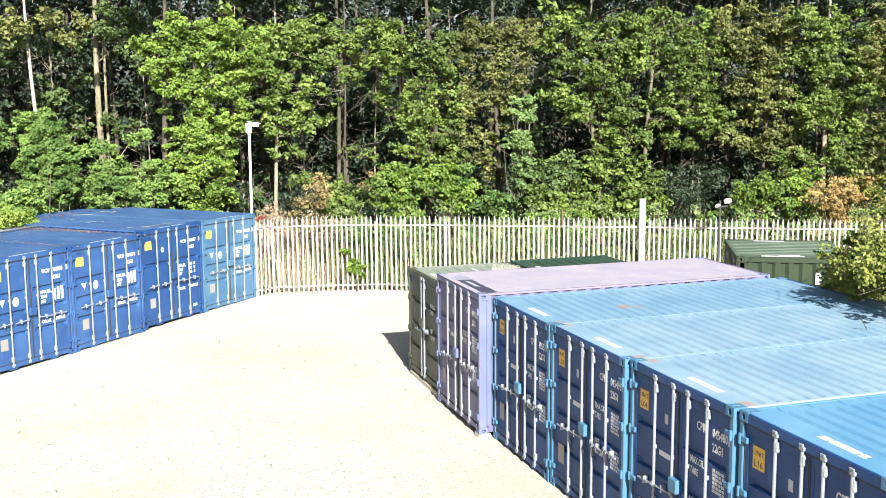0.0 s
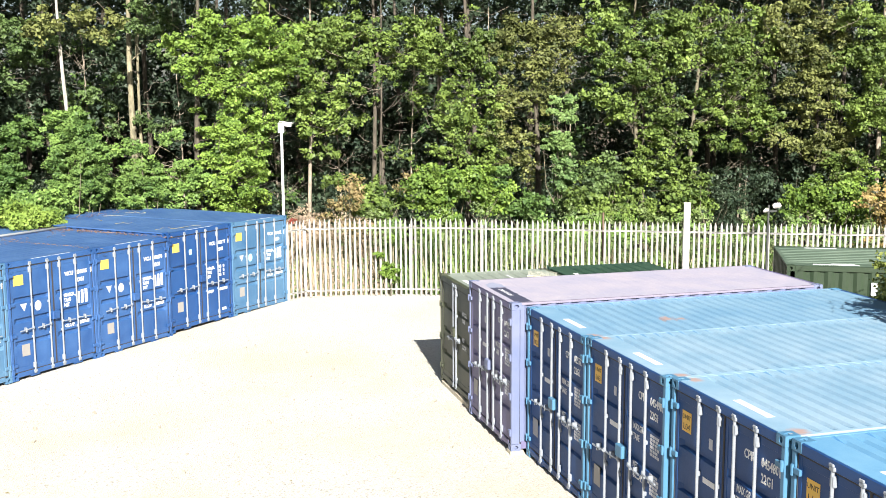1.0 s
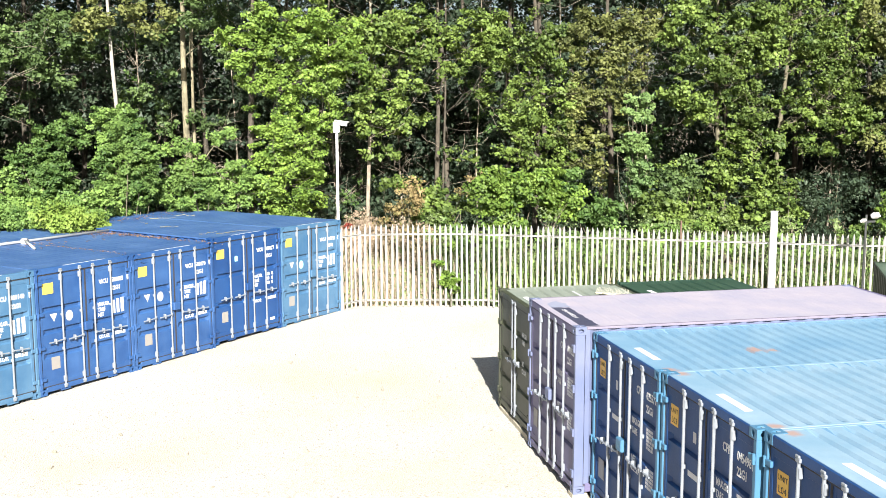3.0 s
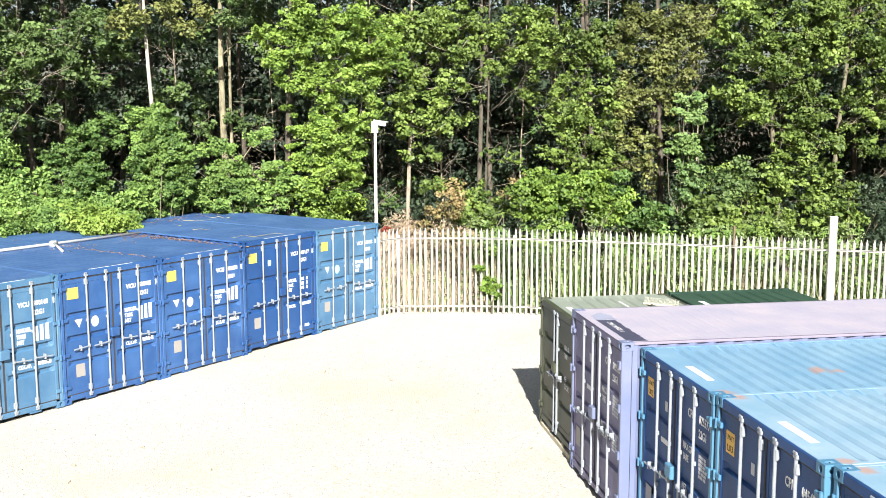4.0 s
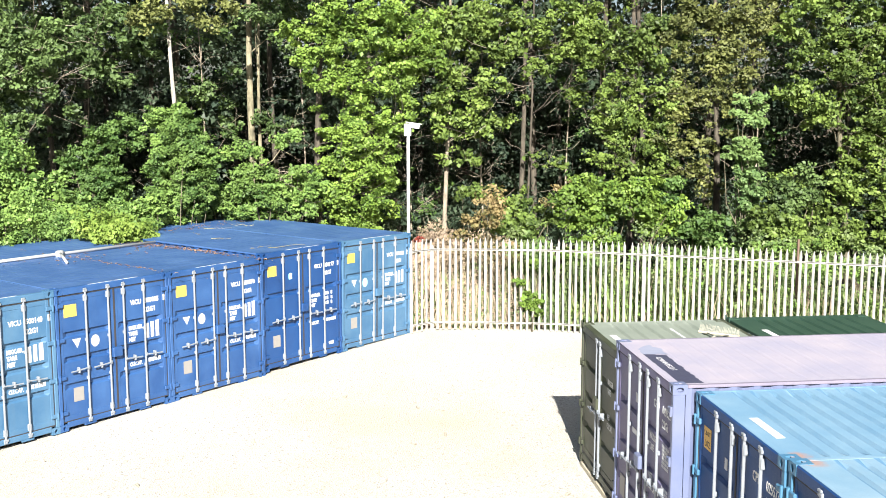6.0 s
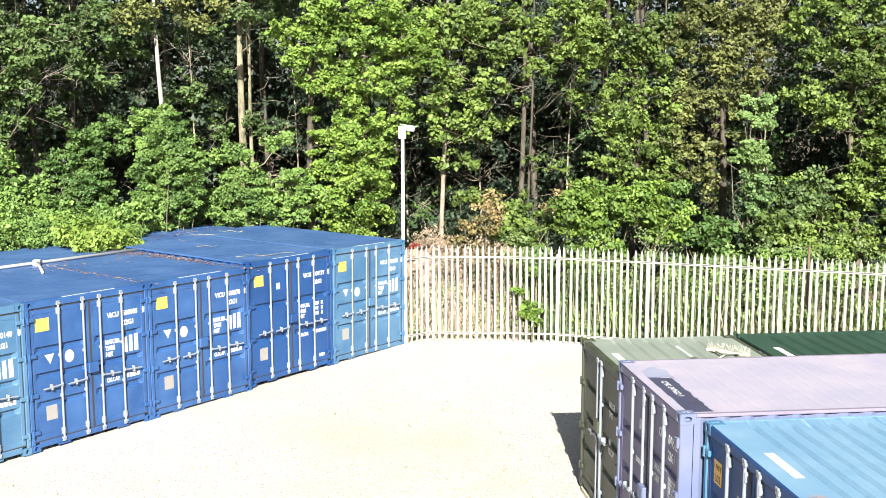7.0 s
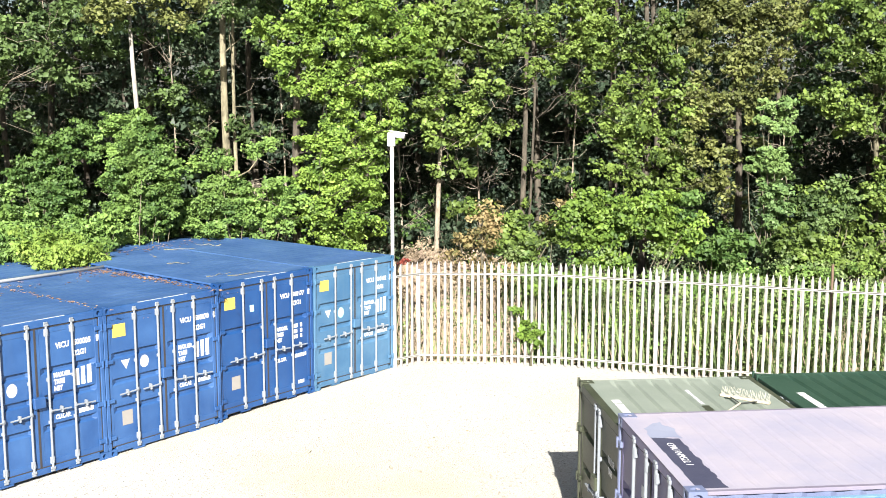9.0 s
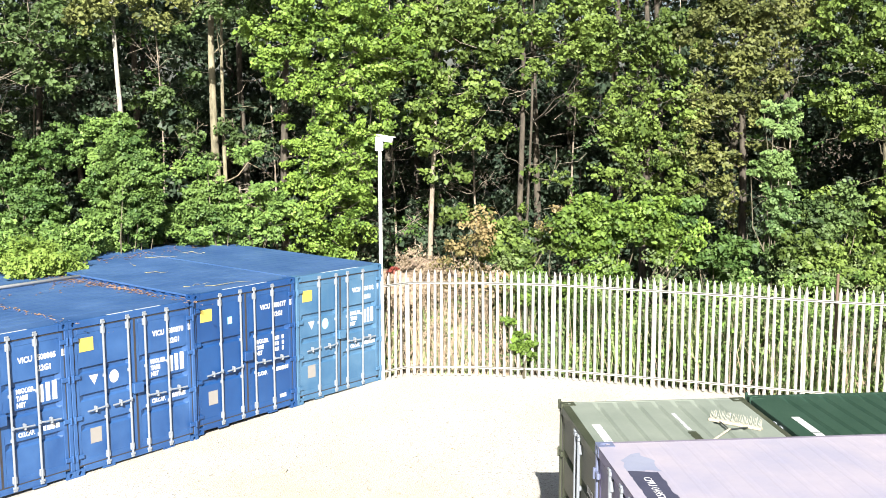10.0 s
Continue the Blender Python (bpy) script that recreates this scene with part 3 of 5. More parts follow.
    # white stripes on the roof by the doors
    mid, deep = (W / 2 + 0.05, 0.035) if style == "left" else (W / 2 + 0.17, 0.20)
    dashes = () if stripes == 0 else ((-0.30, 0.70),) if style != "left" else ((-0.55, 0.5), (0.0, 0.5))
    if stripes == 3:
        dashes = ((-0.30, 0.15), (-0.12, 0.40), (0.31, 0.10))
    for dx, wd in dashes:
        part("roof_stripe", Shape().box(mid + dx, mid + dx + wd, deep, deep + (0.04 if style == "left" else 0.10), h - 0.0095, h - 0.004), DULL if style == "left" else WHITE, c, "worn white roof stripe")
    lead, number, check = ident
    ink = WHITE
    if lead:
        x0, x1, zc, big = (1.58, 1.90, 2.06, 0.125) if style == "left" else (1.63, 1.97, 2.11, 0.15)
        fat = 0.005 if style == "left" else 0.003
        slim = 0.85 if style == "left" else 0.72
        part("print", lettering(lead, big, ink, bold=fat, narrow=slim), ink, c, "white painted code letters", at=pose(x0, face, zc))
        part("print", lettering(number, big, ink, bold=fat, narrow=slim), ink, c, "white painted serial number", at=pose(x1, face, zc))
        part("check_digit", Shape().box(2.315, 2.365, -0.007, 0.002, zc - 0.01, zc + 0.10), ink if style == "left" else DULL, c, "white boxed check mark", at=sk)
        part("print", lettering("22G1", big, ink, bold=fat, narrow=slim), ink, c, "white painted size code", at=pose(x1, face, zc - 0.175))
    if style == "left":
        low = 0.17 if seed == 3 else 0.0
        for row, z0 in enumerate((1.59, 1.48, 1.37)):
            part("print", lettering(("MAX.GR.", "TARE", "NET")[row], 0.105, WHITE, bold=0.006, narrow=0.76), WHITE, c, "bold white lettering", at=pose(1.52 - 0.4 * low, face, z0 - low))
            if low:
                bars_block("small_print", 1.90, 2.06, z0 - low, z0 + 0.10 - low, 1, WHITE, c, "white figures of small print", seed + 5 + row).matrix_basis = sk
                bars_block("small_print", 2.10, 2.18, z0 - low, z0 + 0.10 - low, 1, WHITE, c, "white figures of small print", seed + 8 + row).matrix_basis = sk
        for x0, x1, z1 in () if low else ((1.905, 1.975, 1.66), (2.015, 2.085, 1.68), (2.125, 2.205, 1.69)):
            part("figure_column", Shape().box(x0, x1, -0.001, 0.002, 1.38, z1), WHITE, c, "white column of small figures", at=sk)
        part("print", lettering("CU.CAP.", 0.10, WHITE, bold=0.005, narrow=0.74), WHITE, c, "bold white lettering", at=pose(1.52 - 0.5 * low, face, 0.90 - 0.6 * low))
        bars_block("small_print", 1.94, 2.25, 0.91 - 0.6 * low, 1.01 - 0.6 * low, 1, WHITE, c, "white line of small print", seed + 12).matrix_basis = sk
    else:
        for zz, words in ((1.58, ("MAX.GR.", "TARE")), (1.05, ("NET", "CU.CAP."))):
            for i, word in enumerate(words):
                part("print", lettering(word, 0.125, ink, bold=0.002, narrow=0.62), ink, c, at=pose(1.50, face, zz + 0.08 - 0.14 * i))
            bars_block("small_print", 1.99, 2.24, zz - 0.14, zz + 0.16, 6, DULL, c, "white rows of small print", seed + int(zz * 10)).matrix_basis = sk
    return c


# right-hand row: doors face -x, backs to +x
ROW_R = "blue containers standing side by side"
blue_specs = [("CPIU", "025577", "7", "L02", 21), ("CPIU", "045498", "2", "L03", 22), ("CPIU", "045480", "8", "L04", 23), ("CPIU", "045511", "4", "L16", 24)]
for i, (lead, num, chk, unit, seed) in enumerate(blue_specs):
    x, y, z = ((6.65, 17.27, -0.055), (6.665, 14.79, -0.032), (6.72, 12.298, -0.015), (6.755, 9.80, -0.012))[i]
    roof = (SKYBLUE, SKYBLUE_PALE, SKYBLUE_PALE, SKYBLUE_DEEP)[i]
    container("navy blue steel storage container with sun-bleached light blue roof", pose(x, y, z, 0, 0, -90), NAVY, roof, group=ROW_R,
              ident=(lead, num, chk), unit=unit, style="right", seed=seed, post=POSTBLUE, walls=POSTBLUE, stripes=3 if seed == 24 else 1, rods=RODS_RIGHT)
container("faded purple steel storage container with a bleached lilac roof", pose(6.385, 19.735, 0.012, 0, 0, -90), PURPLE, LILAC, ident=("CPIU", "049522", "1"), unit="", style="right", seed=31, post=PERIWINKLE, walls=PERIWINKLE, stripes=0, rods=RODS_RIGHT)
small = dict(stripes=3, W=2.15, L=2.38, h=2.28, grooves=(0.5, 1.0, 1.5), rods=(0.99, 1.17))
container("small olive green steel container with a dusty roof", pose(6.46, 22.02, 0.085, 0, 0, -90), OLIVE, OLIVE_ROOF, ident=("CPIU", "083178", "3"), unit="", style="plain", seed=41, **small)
container("small bottle green steel container behind the olive one", pose(8.88, 22.02, 0.11, 0, 0, -90), GREEN, GREEN, style="plain", seed=42, **small)
G3_YAW = math.degrees(math.atan2(2.75, 1.46)) - 90
container("bottle green steel container standing apart near the fence", pose(14.5, 22.05, 0.02, 0, 0, G3_YAW) @ pose(2.438, 0, 0, 0, 0, 180), MOSS, GREEN_ROOF, W=2.438, L=2.99, style="plain", seed=43)

def wall_marks():
    """White upright lettering, worn away, on the end wall of the far green container."""
    base = pose(14.5, 22.05, 0.02, 0, 0, G3_YAW) @ pose(2.438, 0, 0, 0, 0, 180)
    for x, hi in ((0.74, 0.55), (0.46, 0.52)):
        m = thing("wall_marking", "worn white upright lettering on the green wall", "marking", base @ pose(x, 3.0, 0), "marks on the green wall")
        part("bars", Shape().box(-0.06, 0.06, -0.004, 0.006, 2.28 - hi, 2.28), DULL, m)
    for x, y, l in ((1.45, 2.72, 0.9), (1.3, 2.62, 0.45)):
        m = thing("roof_marking", "worn white stripe on the green roof", "marking", base @ pose(x, y, 2.5875), "stripes on the green roof")
        part("stripe", Shape().box(-l / 2, l / 2, -0.05, 0.05, -0.002, 0.002), WHITE, m)


wall_marks()

# left-hand row: doors face the yard
LA, LX, LY = 45.58, -2.37, 24.43
ux, uy = math.cos(radians(LA)), math.sin(radians(LA))
ROW_L = "blue containers in the slanting row"
left_specs = [(-1, ROYAL_PALE, ("VICU", "500140", "0"), 5, 0.075, (0.63, 1.12, 1.57)), (0, ROYAL, ("VICU", "500005", "0"), 1, 0.08, (0.63, 1.12, 1.57)),
              (1, ROYAL, ("VICU", "500070", "0"), 2, 0.08, (0.63, 1.12, 1.57)), (2, ROYAL_DEEP, ("VICU", "500177", "0"), 3, 0.150, (0.77, 1.47)),
              (3, ROYAL_PALE, ("VICU", "500192", "0"), 4, 0.150, (0.64, 1.11, 1.58))]
for k, body, ident, seed, z, gr in left_specs:
    d = 2.443 * k
    tone = {1: "blue", 2: "blue", 3: "deep blue", 4: "pale blue", 5: "pale blue"}[seed]
    container(tone + " steel storage container with a weathered blue roof", pose(LX + ux * d + (0.035 if k < 2 else 0.0), LY + uy * d - (0.035 if k < 2 else 0.0), z, 0, 0.8 if k == 3 else 0.0, LA), body, ROOF_ROYAL, group=ROW_L, ident=ident, style="left", seed=seed, grooves=gr, h=2.575)


# ---- palisade fence ----
def pale_mesh():
    """A pressed pale: a shallow W in section, with a pointed head."""
    s = Shape()
    w, prof = 0.030, []
    xs = [-w, -w * 0.55, -w * 0.2, w * 0.2, w * 0.55, w]
    ys = [0.012, 0.0, -0.012, -0.012, 0.0, 0.012]
    top = 2.34
    heads = [top - 0.10, top - 0.055, top, top, top - 0.055, top - 0.10]
    for x, y, hz in zip(xs, ys, heads):
        s.v += [(x, y, 0.02), (x, y, hz), (x, y + 0.004, 0.02), (x, y + 0.004, hz)]
    for i in range(5):
        a, b = 4 * i, 4 * i + 4
        s.f += [(a, b, b + 1, a + 1), (a + 2, a + 3, b + 3, b + 2), (a + 1, b + 1, b + 3, a + 3), (a, a + 2, b + 2, b)]
    s.f += [(0, 1, 3, 2), (20, 22, 23, 21)]
    return s.mesh("pale", GALV_FENCE)


def make_fence():
    fence = thing("palisade_fence", "tall galvanised steel palisade fence along the yard edge", "fence", pose(0, 0, 0), kind="structure")
    pale, rng = pale_mesh(), random.Random(4)
    gone = 0.0
    for (x0, y0), (x1, y1) in zip(FENCE, FENCE[1:]):
        a, b = Vector((x0, y0)), Vector((x1, y1))
        d = (b - a).length
        turn = math.degrees(math.atan2(y1 - y0, x1 - x0))
        for z in (0.21, 2.06):
            za, zb = ground_z(y0) + z, ground_z(y1) + z
            rail = Shape()
            n = Vector((-(y1 - y0), x1 - x0)) / d
            for off, lo, hi in ((-0.024, -0.024, 0.024), (-0.062, 0.018, 0.024)):
                k = len(rail.v)
                wide = 0.008 if lo < 0 else 0.04
                for p, zz in ((a, za), (b, zb)):
                    for o, h2 in ((off, lo), (off + wide, lo), (off + wide, hi), (off, hi)):
                        q = p + n * o
                        rail.v.append((q.x, q.y, zz + h2))
                rail.f += [(k, k + 1, k + 2, k + 3), (k + 4, k + 7, k + 6, k + 5)] + [(k + i, k + (i + 1) % 4, k + 4 + (i + 1) % 4, k + 4 + i) for i in range(4)]
            part("rail", rail, GALV_RAIL, fence)
        while gone < d:
            p = a.lerp(b, gone / d)
            part("pale", pale, GALV_FENCE, fence, at=pose(p.x, p.y, ground_z(p.y) + rng.uniform(-0.012, 0.012), rng.uniform(-0.4, 0.4), rng.uniform(-0.5, 0.5), turn))
            gone += 0.150
        gone -= d
        steps = max(1, round(d / 2.75))
        for i in range(steps):
            p = a.lerp(b, i / steps) + Vector((-(y1 - y0), x1 - x0)) / d * 0.062
            part("fence_post", Shape().box(-0.022, 0.022, -0.04, 0.04, 0, 2.15, 0.006), GALV_RAIL, fence, at=pose(p.x, p.y, ground_z(p.y), 0, 0, turn))


# ---- poles ----
def camera_pole():
    x, y = 4.49, 32.02
    z = ground_z(y)
    c = thing("camera_pole", "slim white steel pole with a boxed security camera on top", "pole", pose(x, y, z))
    part("pole", Shape().tube([(0, 0, 0), (0, 0, 4.90)], [0.041, 0.038], 12), WHITE_POST, c)
    part("base_plate", Shape().box(-0.14, 0.14, -0.14, 0.14, -0.01, 0.02, 0.005), WHITE_POST, c)
    part("junction_box", Shape().box(-0.10, 0.07, -0.07, 0.07, 4.86, 5.16, 0.015), WHITE_POST, c, "white junction box")
    cam_body = part("security_camera", Shape().box(0.02, 0.30, -0.06, 0.06, -0.055, 0.055, 0.02), WHITE_POST, c, "white camera housing with a hood", at=pose(0, -0.03, 5.13, 0, 8, -20))
    part("hood", Shape().box(-0.06, 0.34, -0.075, 0.075, 0.058, 0.074, 0.004), WHITE_POST, cam_body)
    part("lens", Shape().tube([(0.301, 0, 0), (0.315, 0, 0)], [0.04, 0.04], 12), BLACK, cam_body, "dark glass lens")
    part("camera_bracket", Shape().box(-0.02, 0.10, -0.025, 0.025, 4.98, 5.06, 0.005), DARKMETAL, c)


def flood_pole():
    x, y = 16.9, 26.0
    c = thing("floodlight_pole", "dark steel pole with a pair of small floodlights", "floodlight", pose(x, y, ground_z(y)))
    part("pole", Shape().tube([(0, 0, 0), (0, 0, 3.02)], [0.035, 0.03], 8), DARKMETAL, c)
    part("crossbar", Shape().box(-0.12, 0.25, -0.02, 0.02, 2.82, 2.87, 0.004), DARKMETAL, c)
    for dx, s, name in ((0.22, 0.105, "floodlight_head"), (-0.11, 0.06, "sensor_head")):
        hd = part(name, Shape().box(-s, s, -0.06, 0.06, -s * 0.55, s * 0.55, 0.012), WHITE_POST, c, "white lamp housing", at=pose(dx, -0.05, 3.0 if s > 0.1 else 2.88, -35, 0, 10))
        part("lamp_glass", Shape().box(-s * 0.8, s * 0.8, -0.066, -0.061, -s * 0.4, s * 0.4), GREY, hd)


def white_post():
    x, y = 15.45, 27.86
    c = thing("marker_post", "square white post standing against the fence", "post", pose(x, y, ground_z(y), 0, 0, -22))
    part("post", Shape().box(-0.085, 0.085, -0.085, 0.085, 0, 2.90, 0.012), WHITE_POST, c)
    part("cap", Shape().box(-0.092, 0.092, -0.092, 0.092, 2.90, 2.92, 0.006), WHITE_POST, c)


make_fence()
camera_pole()
flood_pole()
white_post()


# ---- leaves ----
def leaves_mesh(name, clumps, per, size, mat, rng, flat=0.45, droop=0.0, folded=False):
    """One mesh of many small leaves. clumps: rows of x, y, z, radius, height. folded: leaves of two halves, for near ones."""
    c = np.asarray(clumps, float)
    n = len(c) * per
    pick = np.repeat(np.arange(len(c)), per)
    d = rng.normal(size=(n, 3))
    d /= np.linalg.norm(d, axis=1)[:, None]
    rad = rng.uniform(0.15, 1.0, n) ** 0.45 * rng.lognormal(0, 0.16, n)
    off = d * rad[:, None] * np.stack([c[pick, 3], c[pick, 3], c[pick, 4]], 1)
    p = c[pick, :3] + off
    p[:, 2] -= droop * (np.hypot(off[:, 0], off[:, 1]) ** 2)
    tilt = rng.normal(size=(len(c), 3)) * 0.42 + np.array([0, -0.34, flat + 0.1])
    nrm = tilt[pick] + d * 0.40 + rng.normal(size=(n, 3)) * 0.55
    nrm /= np.linalg.norm(nrm, axis=1)[:, None]
    t = rng.normal(size=(n, 3)) + np.array([0, 0, -0.35])
    t -= nrm * (t * nrm).sum(1)[:, None]
    t /= np.linalg.norm(t, axis=1)[:, None] + 1e-9
    b = np.cross(nrm, t)
    ln = (size * rng.lognormal(0, 0.28, n))[:, None]
    wd = ln * rng.uniform(0.32, 0.46, n)[:, None]
    corners = 4 if folded else 3
    v = np.empty((n, corners, 3))
    v[:, 0] = p - t * ln * 0.5
    if folded:
        v[:, 1] = p + b * wd + nrm * wd * 0.25 - t * ln * 0.05
        v[:, 2] = p + t * ln * 0.5 - nrm * ln * 0.12
        v[:, 3] = p - b * wd + nrm * wd * 0.25 - t * ln * 0.05
        shape = np.array([0, 1, 2, 0, 2, 3])
    else:
        v[:, 1] = p + b * wd * 1.15 + t * ln * 0.30
        v[:, 2] = p - b * wd * 1.15 + t * ln * rng.uniform(0.0, 0.5, n)[:, None]
        shape = np.array([0, 1, 2])
    tri = ((np.arange(n) * corners)[:, None] + shape).reshape(-1)
    me = bpy.data.meshes.new(name)
    me.vertices.add(corners * n)
    me.vertices.foreach_set("co", v.reshape(-1).astype(np.float32))
    me.loops.add(len(tri))
    me.loops.foreach_set("vertex_index", tri.astype(np.int32))
    me.polygons.add(len(tri) // 3)
    me.polygons.foreach_set("loop_start", (np.arange(len(tri) // 3) * 3).astype(np.int32))
    me.update(calc_edges=True)
    me.materials.append(mat)
    return me


def lobes_to_clumps(lobes, rng, size=0.30, thick=0.54):
    """Sprays spread through egg-shaped lobes (x, y, z, rx, ry, rz, number), each of a few flat tufts of leaves."""
    out = []
    for x, y, z, rx, ry, rz, n in lobes:
        for _ in range(int(n * thick)):
            d = rng.normal(size=3)
            d /= np.linalg.norm(d)
            r = rng.uniform(0.25, 1.0) ** 0.40 * rng.uniform(0.85, 1.12)
            c = np.array([x + d[0] * rx * r, y + d[1] * ry * r, z + d[2] * rz * r])
            way = rng.uniform(0, 2 * math.pi)
            for j in range(int(rng.integers(3, 8))):
                k = size * rng.uniform(0.4, 1.0)
                a = way + rng.normal() * 0.9
                o = rng.uniform(0, 1.5) * size
                out.append((c[0] + math.cos(a) * o, c[1] + math.sin(a) * o, max(c[2] + rng.normal() * 0.5 * size - 0.55 * o * size, 0.2), k, k * rng.uniform(0.4, 0.75)))
    return out


def limb_points(a, b, rng, steps=5, wander=0.10, sag=0.25):
    a, b = np.array(a, float), np.array(b, float)
    d = np.linalg.norm(b - a)
    pts = []
    for i in range(steps + 1):
        k = i / steps
        p = a + (b - a) * k
        p[2] -= sag * math.sin(math.pi * k) * d * 0.2
        if 0 < i < steps:
            p += rng.normal(size=3) * wander * d * 0.25
        pts.append(tuple(p))
    return pts


def tree(label, x, y, height, trunk_r, lobes, leaf, mat, bark, seed, per=27, clump=0.25, lean=(0.0, 0.0), limbs=14, kind_name="tree", category="tree", twin=None, droop=0.0, folded=True, top=True):
    """A tree: trunk with limbs as one part, crown of leaves as the other. Lobes stand relative to the foot."""
    rng = np.random.default_rng(seed)
    c = thing(kind_name, label, category, pose(x, y, ground_z(y) - 0.03))
    wood = Shape()
    stems = [lean] + ([twin] if twin else [])
    lines = []
    for i, ln in enumerate(stems):
        pts, rad = [], []
        for k in range(9):
            f = k / 8
            pts.append((ln[0] * f * height + 0.06 * height * 0.15 * math.sin(5 * f + seed) + 0.18 * i, ln[1] * f * height + 0.008 * height * math.sin(7 * f + seed * 2), f * height))
            rad.append(trunk_r * (0.5 if i else 1.0) * (1.25 if k == 0 else 1.0) * (1 - 0.8 * f))
        wood.tube(pts, [0.8 * r for r in rad], 9)
        lines.append(pts)
    # crown above the view, added to keep sun out of the deep wood
    if top:
        high = lobes_to_clumps([(lean[0] * height, -0.2, height - 0.4, 2.4, 1.9, 3.2, 46)], rng, 0.5)
        a = lines[0][-1]
        wood.tube([a, (a[0] + 0.1, a[1], a[2] + 1.6), (a[0], a[1], a[2] + 3.4)], [trunk_r * 0.2, trunk_r * 0.13, 0.008], 7)
    clumps = lobes_to_clumps(lobes, rng, clump)
    order = rng.permutation(len(clumps))[:limbs]
    for j in order:
        q = clumps[j]
        pts = lines[int(rng.integers(len(lines)))]
        want = max(1.2, q[2] - 0.4 * math.hypot(q[0], q[1]) - 0.1)
        k = min(7, max(1, round(want / height * 8)))
        r = max(0.010, trunk_r * 0.20 * (1 - k / 10))
        lp = limb_points(pts[k], q[:3], rng)
        wood.tube(lp, [r * (1 - 0.85 * i / (len(lp) - 1)) for i in range(len(lp))], 6)
        for _ in range(2):
            e = np.array(q[:3]) + rng.normal(size=3) * 0.5
            s0 = lp[3]
            wood.tube(limb_points(s0, e, rng, 3), [r * 0.4, r * 0.3, r * 0.2, r * 0.08], 5)
    for _ in range(3 * limbs):
        q = clumps[int(rng.integers(len(clumps)))]
        s0 = np.array(q[:3]) + rng.normal(size=3) * np.array([0.6, 0.3, 0.5])
        wood.tube(limb_points(s0, s0 + rng.normal(size=3) * np.array([0.6, 0.25, 0.5]), rng, 3, 0.3, 0.3), [0.007, 0.006, 0.005, 0.003], 4, False)
    for _ in range(limbs):
        a = lines[0][int(rng.integers(1, 6))]
        k = rng.uniform(0.10, 0.22)
        clumps.append((a[0] + rng.normal() * 0.22, a[1] - 0.2, max(0.5, a[2] + rng.normal() * 0.7), k, k * 0.6))
    part("trunk", wood, bark, c, smooth=True)
    part("crown", leaves_mesh("crown", clumps, per, leaf, mat, rng, droop=droop, folded=folded), mat, c)
    # coarse leaves for the unseen, sun-blocking crown
    if top:
        part("unseen_upper_crown", leaves_mesh("unseen_upper_crown", high, 26, leaf * 2.0, mat, rng), mat, c)
    return c


def bush(label, x, y, lobes, leaf, mat, seed, per=50, clump=0.26, name="bush", stems=14):
    """A bush: a few stems and a crown of leaves."""
    rng = np.random.default_rng(seed)
    c = thing(name, label, "bush", pose(x, y, ground_z(y) - 0.03))
    clumps = lobes_to_clumps(lobes, rng, clump, 0.62)
    wood = Shape()
    for j in rng.permutation(len(clumps))[:stems]:
        q = clumps[j]
        lp = limb_points((rng.normal() * 0.15, rng.normal() * 0.15, 0.0), q[:3], rng, 4)
        wood.tube(lp, [0.03, 0.025, 0.02, 0.014, 0.006], 5)
        if stems < 5:
            part("woody_stem", wood, BARK_TAN, c, smooth=True)
            wood = Shape()
    if wood.v:
        part("woody_stem", wood, BARK_TAN, c, smooth=True)
    part("foliage", leaves_mesh("foliage", clumps, per, leaf, mat, rng, folded=True), mat, c)
    return c


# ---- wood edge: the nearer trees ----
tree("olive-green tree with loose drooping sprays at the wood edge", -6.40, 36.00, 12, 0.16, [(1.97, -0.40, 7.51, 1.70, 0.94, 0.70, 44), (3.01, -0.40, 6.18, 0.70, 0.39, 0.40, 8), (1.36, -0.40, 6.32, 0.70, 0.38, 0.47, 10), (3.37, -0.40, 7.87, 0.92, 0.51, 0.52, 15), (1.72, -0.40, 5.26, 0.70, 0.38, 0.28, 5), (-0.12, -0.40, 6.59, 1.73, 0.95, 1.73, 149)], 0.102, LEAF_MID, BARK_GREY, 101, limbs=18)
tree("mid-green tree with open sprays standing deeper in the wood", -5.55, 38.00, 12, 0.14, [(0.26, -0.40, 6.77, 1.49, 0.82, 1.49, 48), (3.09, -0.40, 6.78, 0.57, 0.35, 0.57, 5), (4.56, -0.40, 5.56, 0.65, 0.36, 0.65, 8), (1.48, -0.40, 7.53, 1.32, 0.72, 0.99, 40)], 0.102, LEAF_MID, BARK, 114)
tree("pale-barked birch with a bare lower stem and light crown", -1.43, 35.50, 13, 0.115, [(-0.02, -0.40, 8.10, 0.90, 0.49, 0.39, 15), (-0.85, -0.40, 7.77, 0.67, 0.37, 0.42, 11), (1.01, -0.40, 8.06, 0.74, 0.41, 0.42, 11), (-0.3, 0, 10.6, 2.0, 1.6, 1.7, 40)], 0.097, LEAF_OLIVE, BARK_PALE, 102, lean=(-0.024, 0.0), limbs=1)
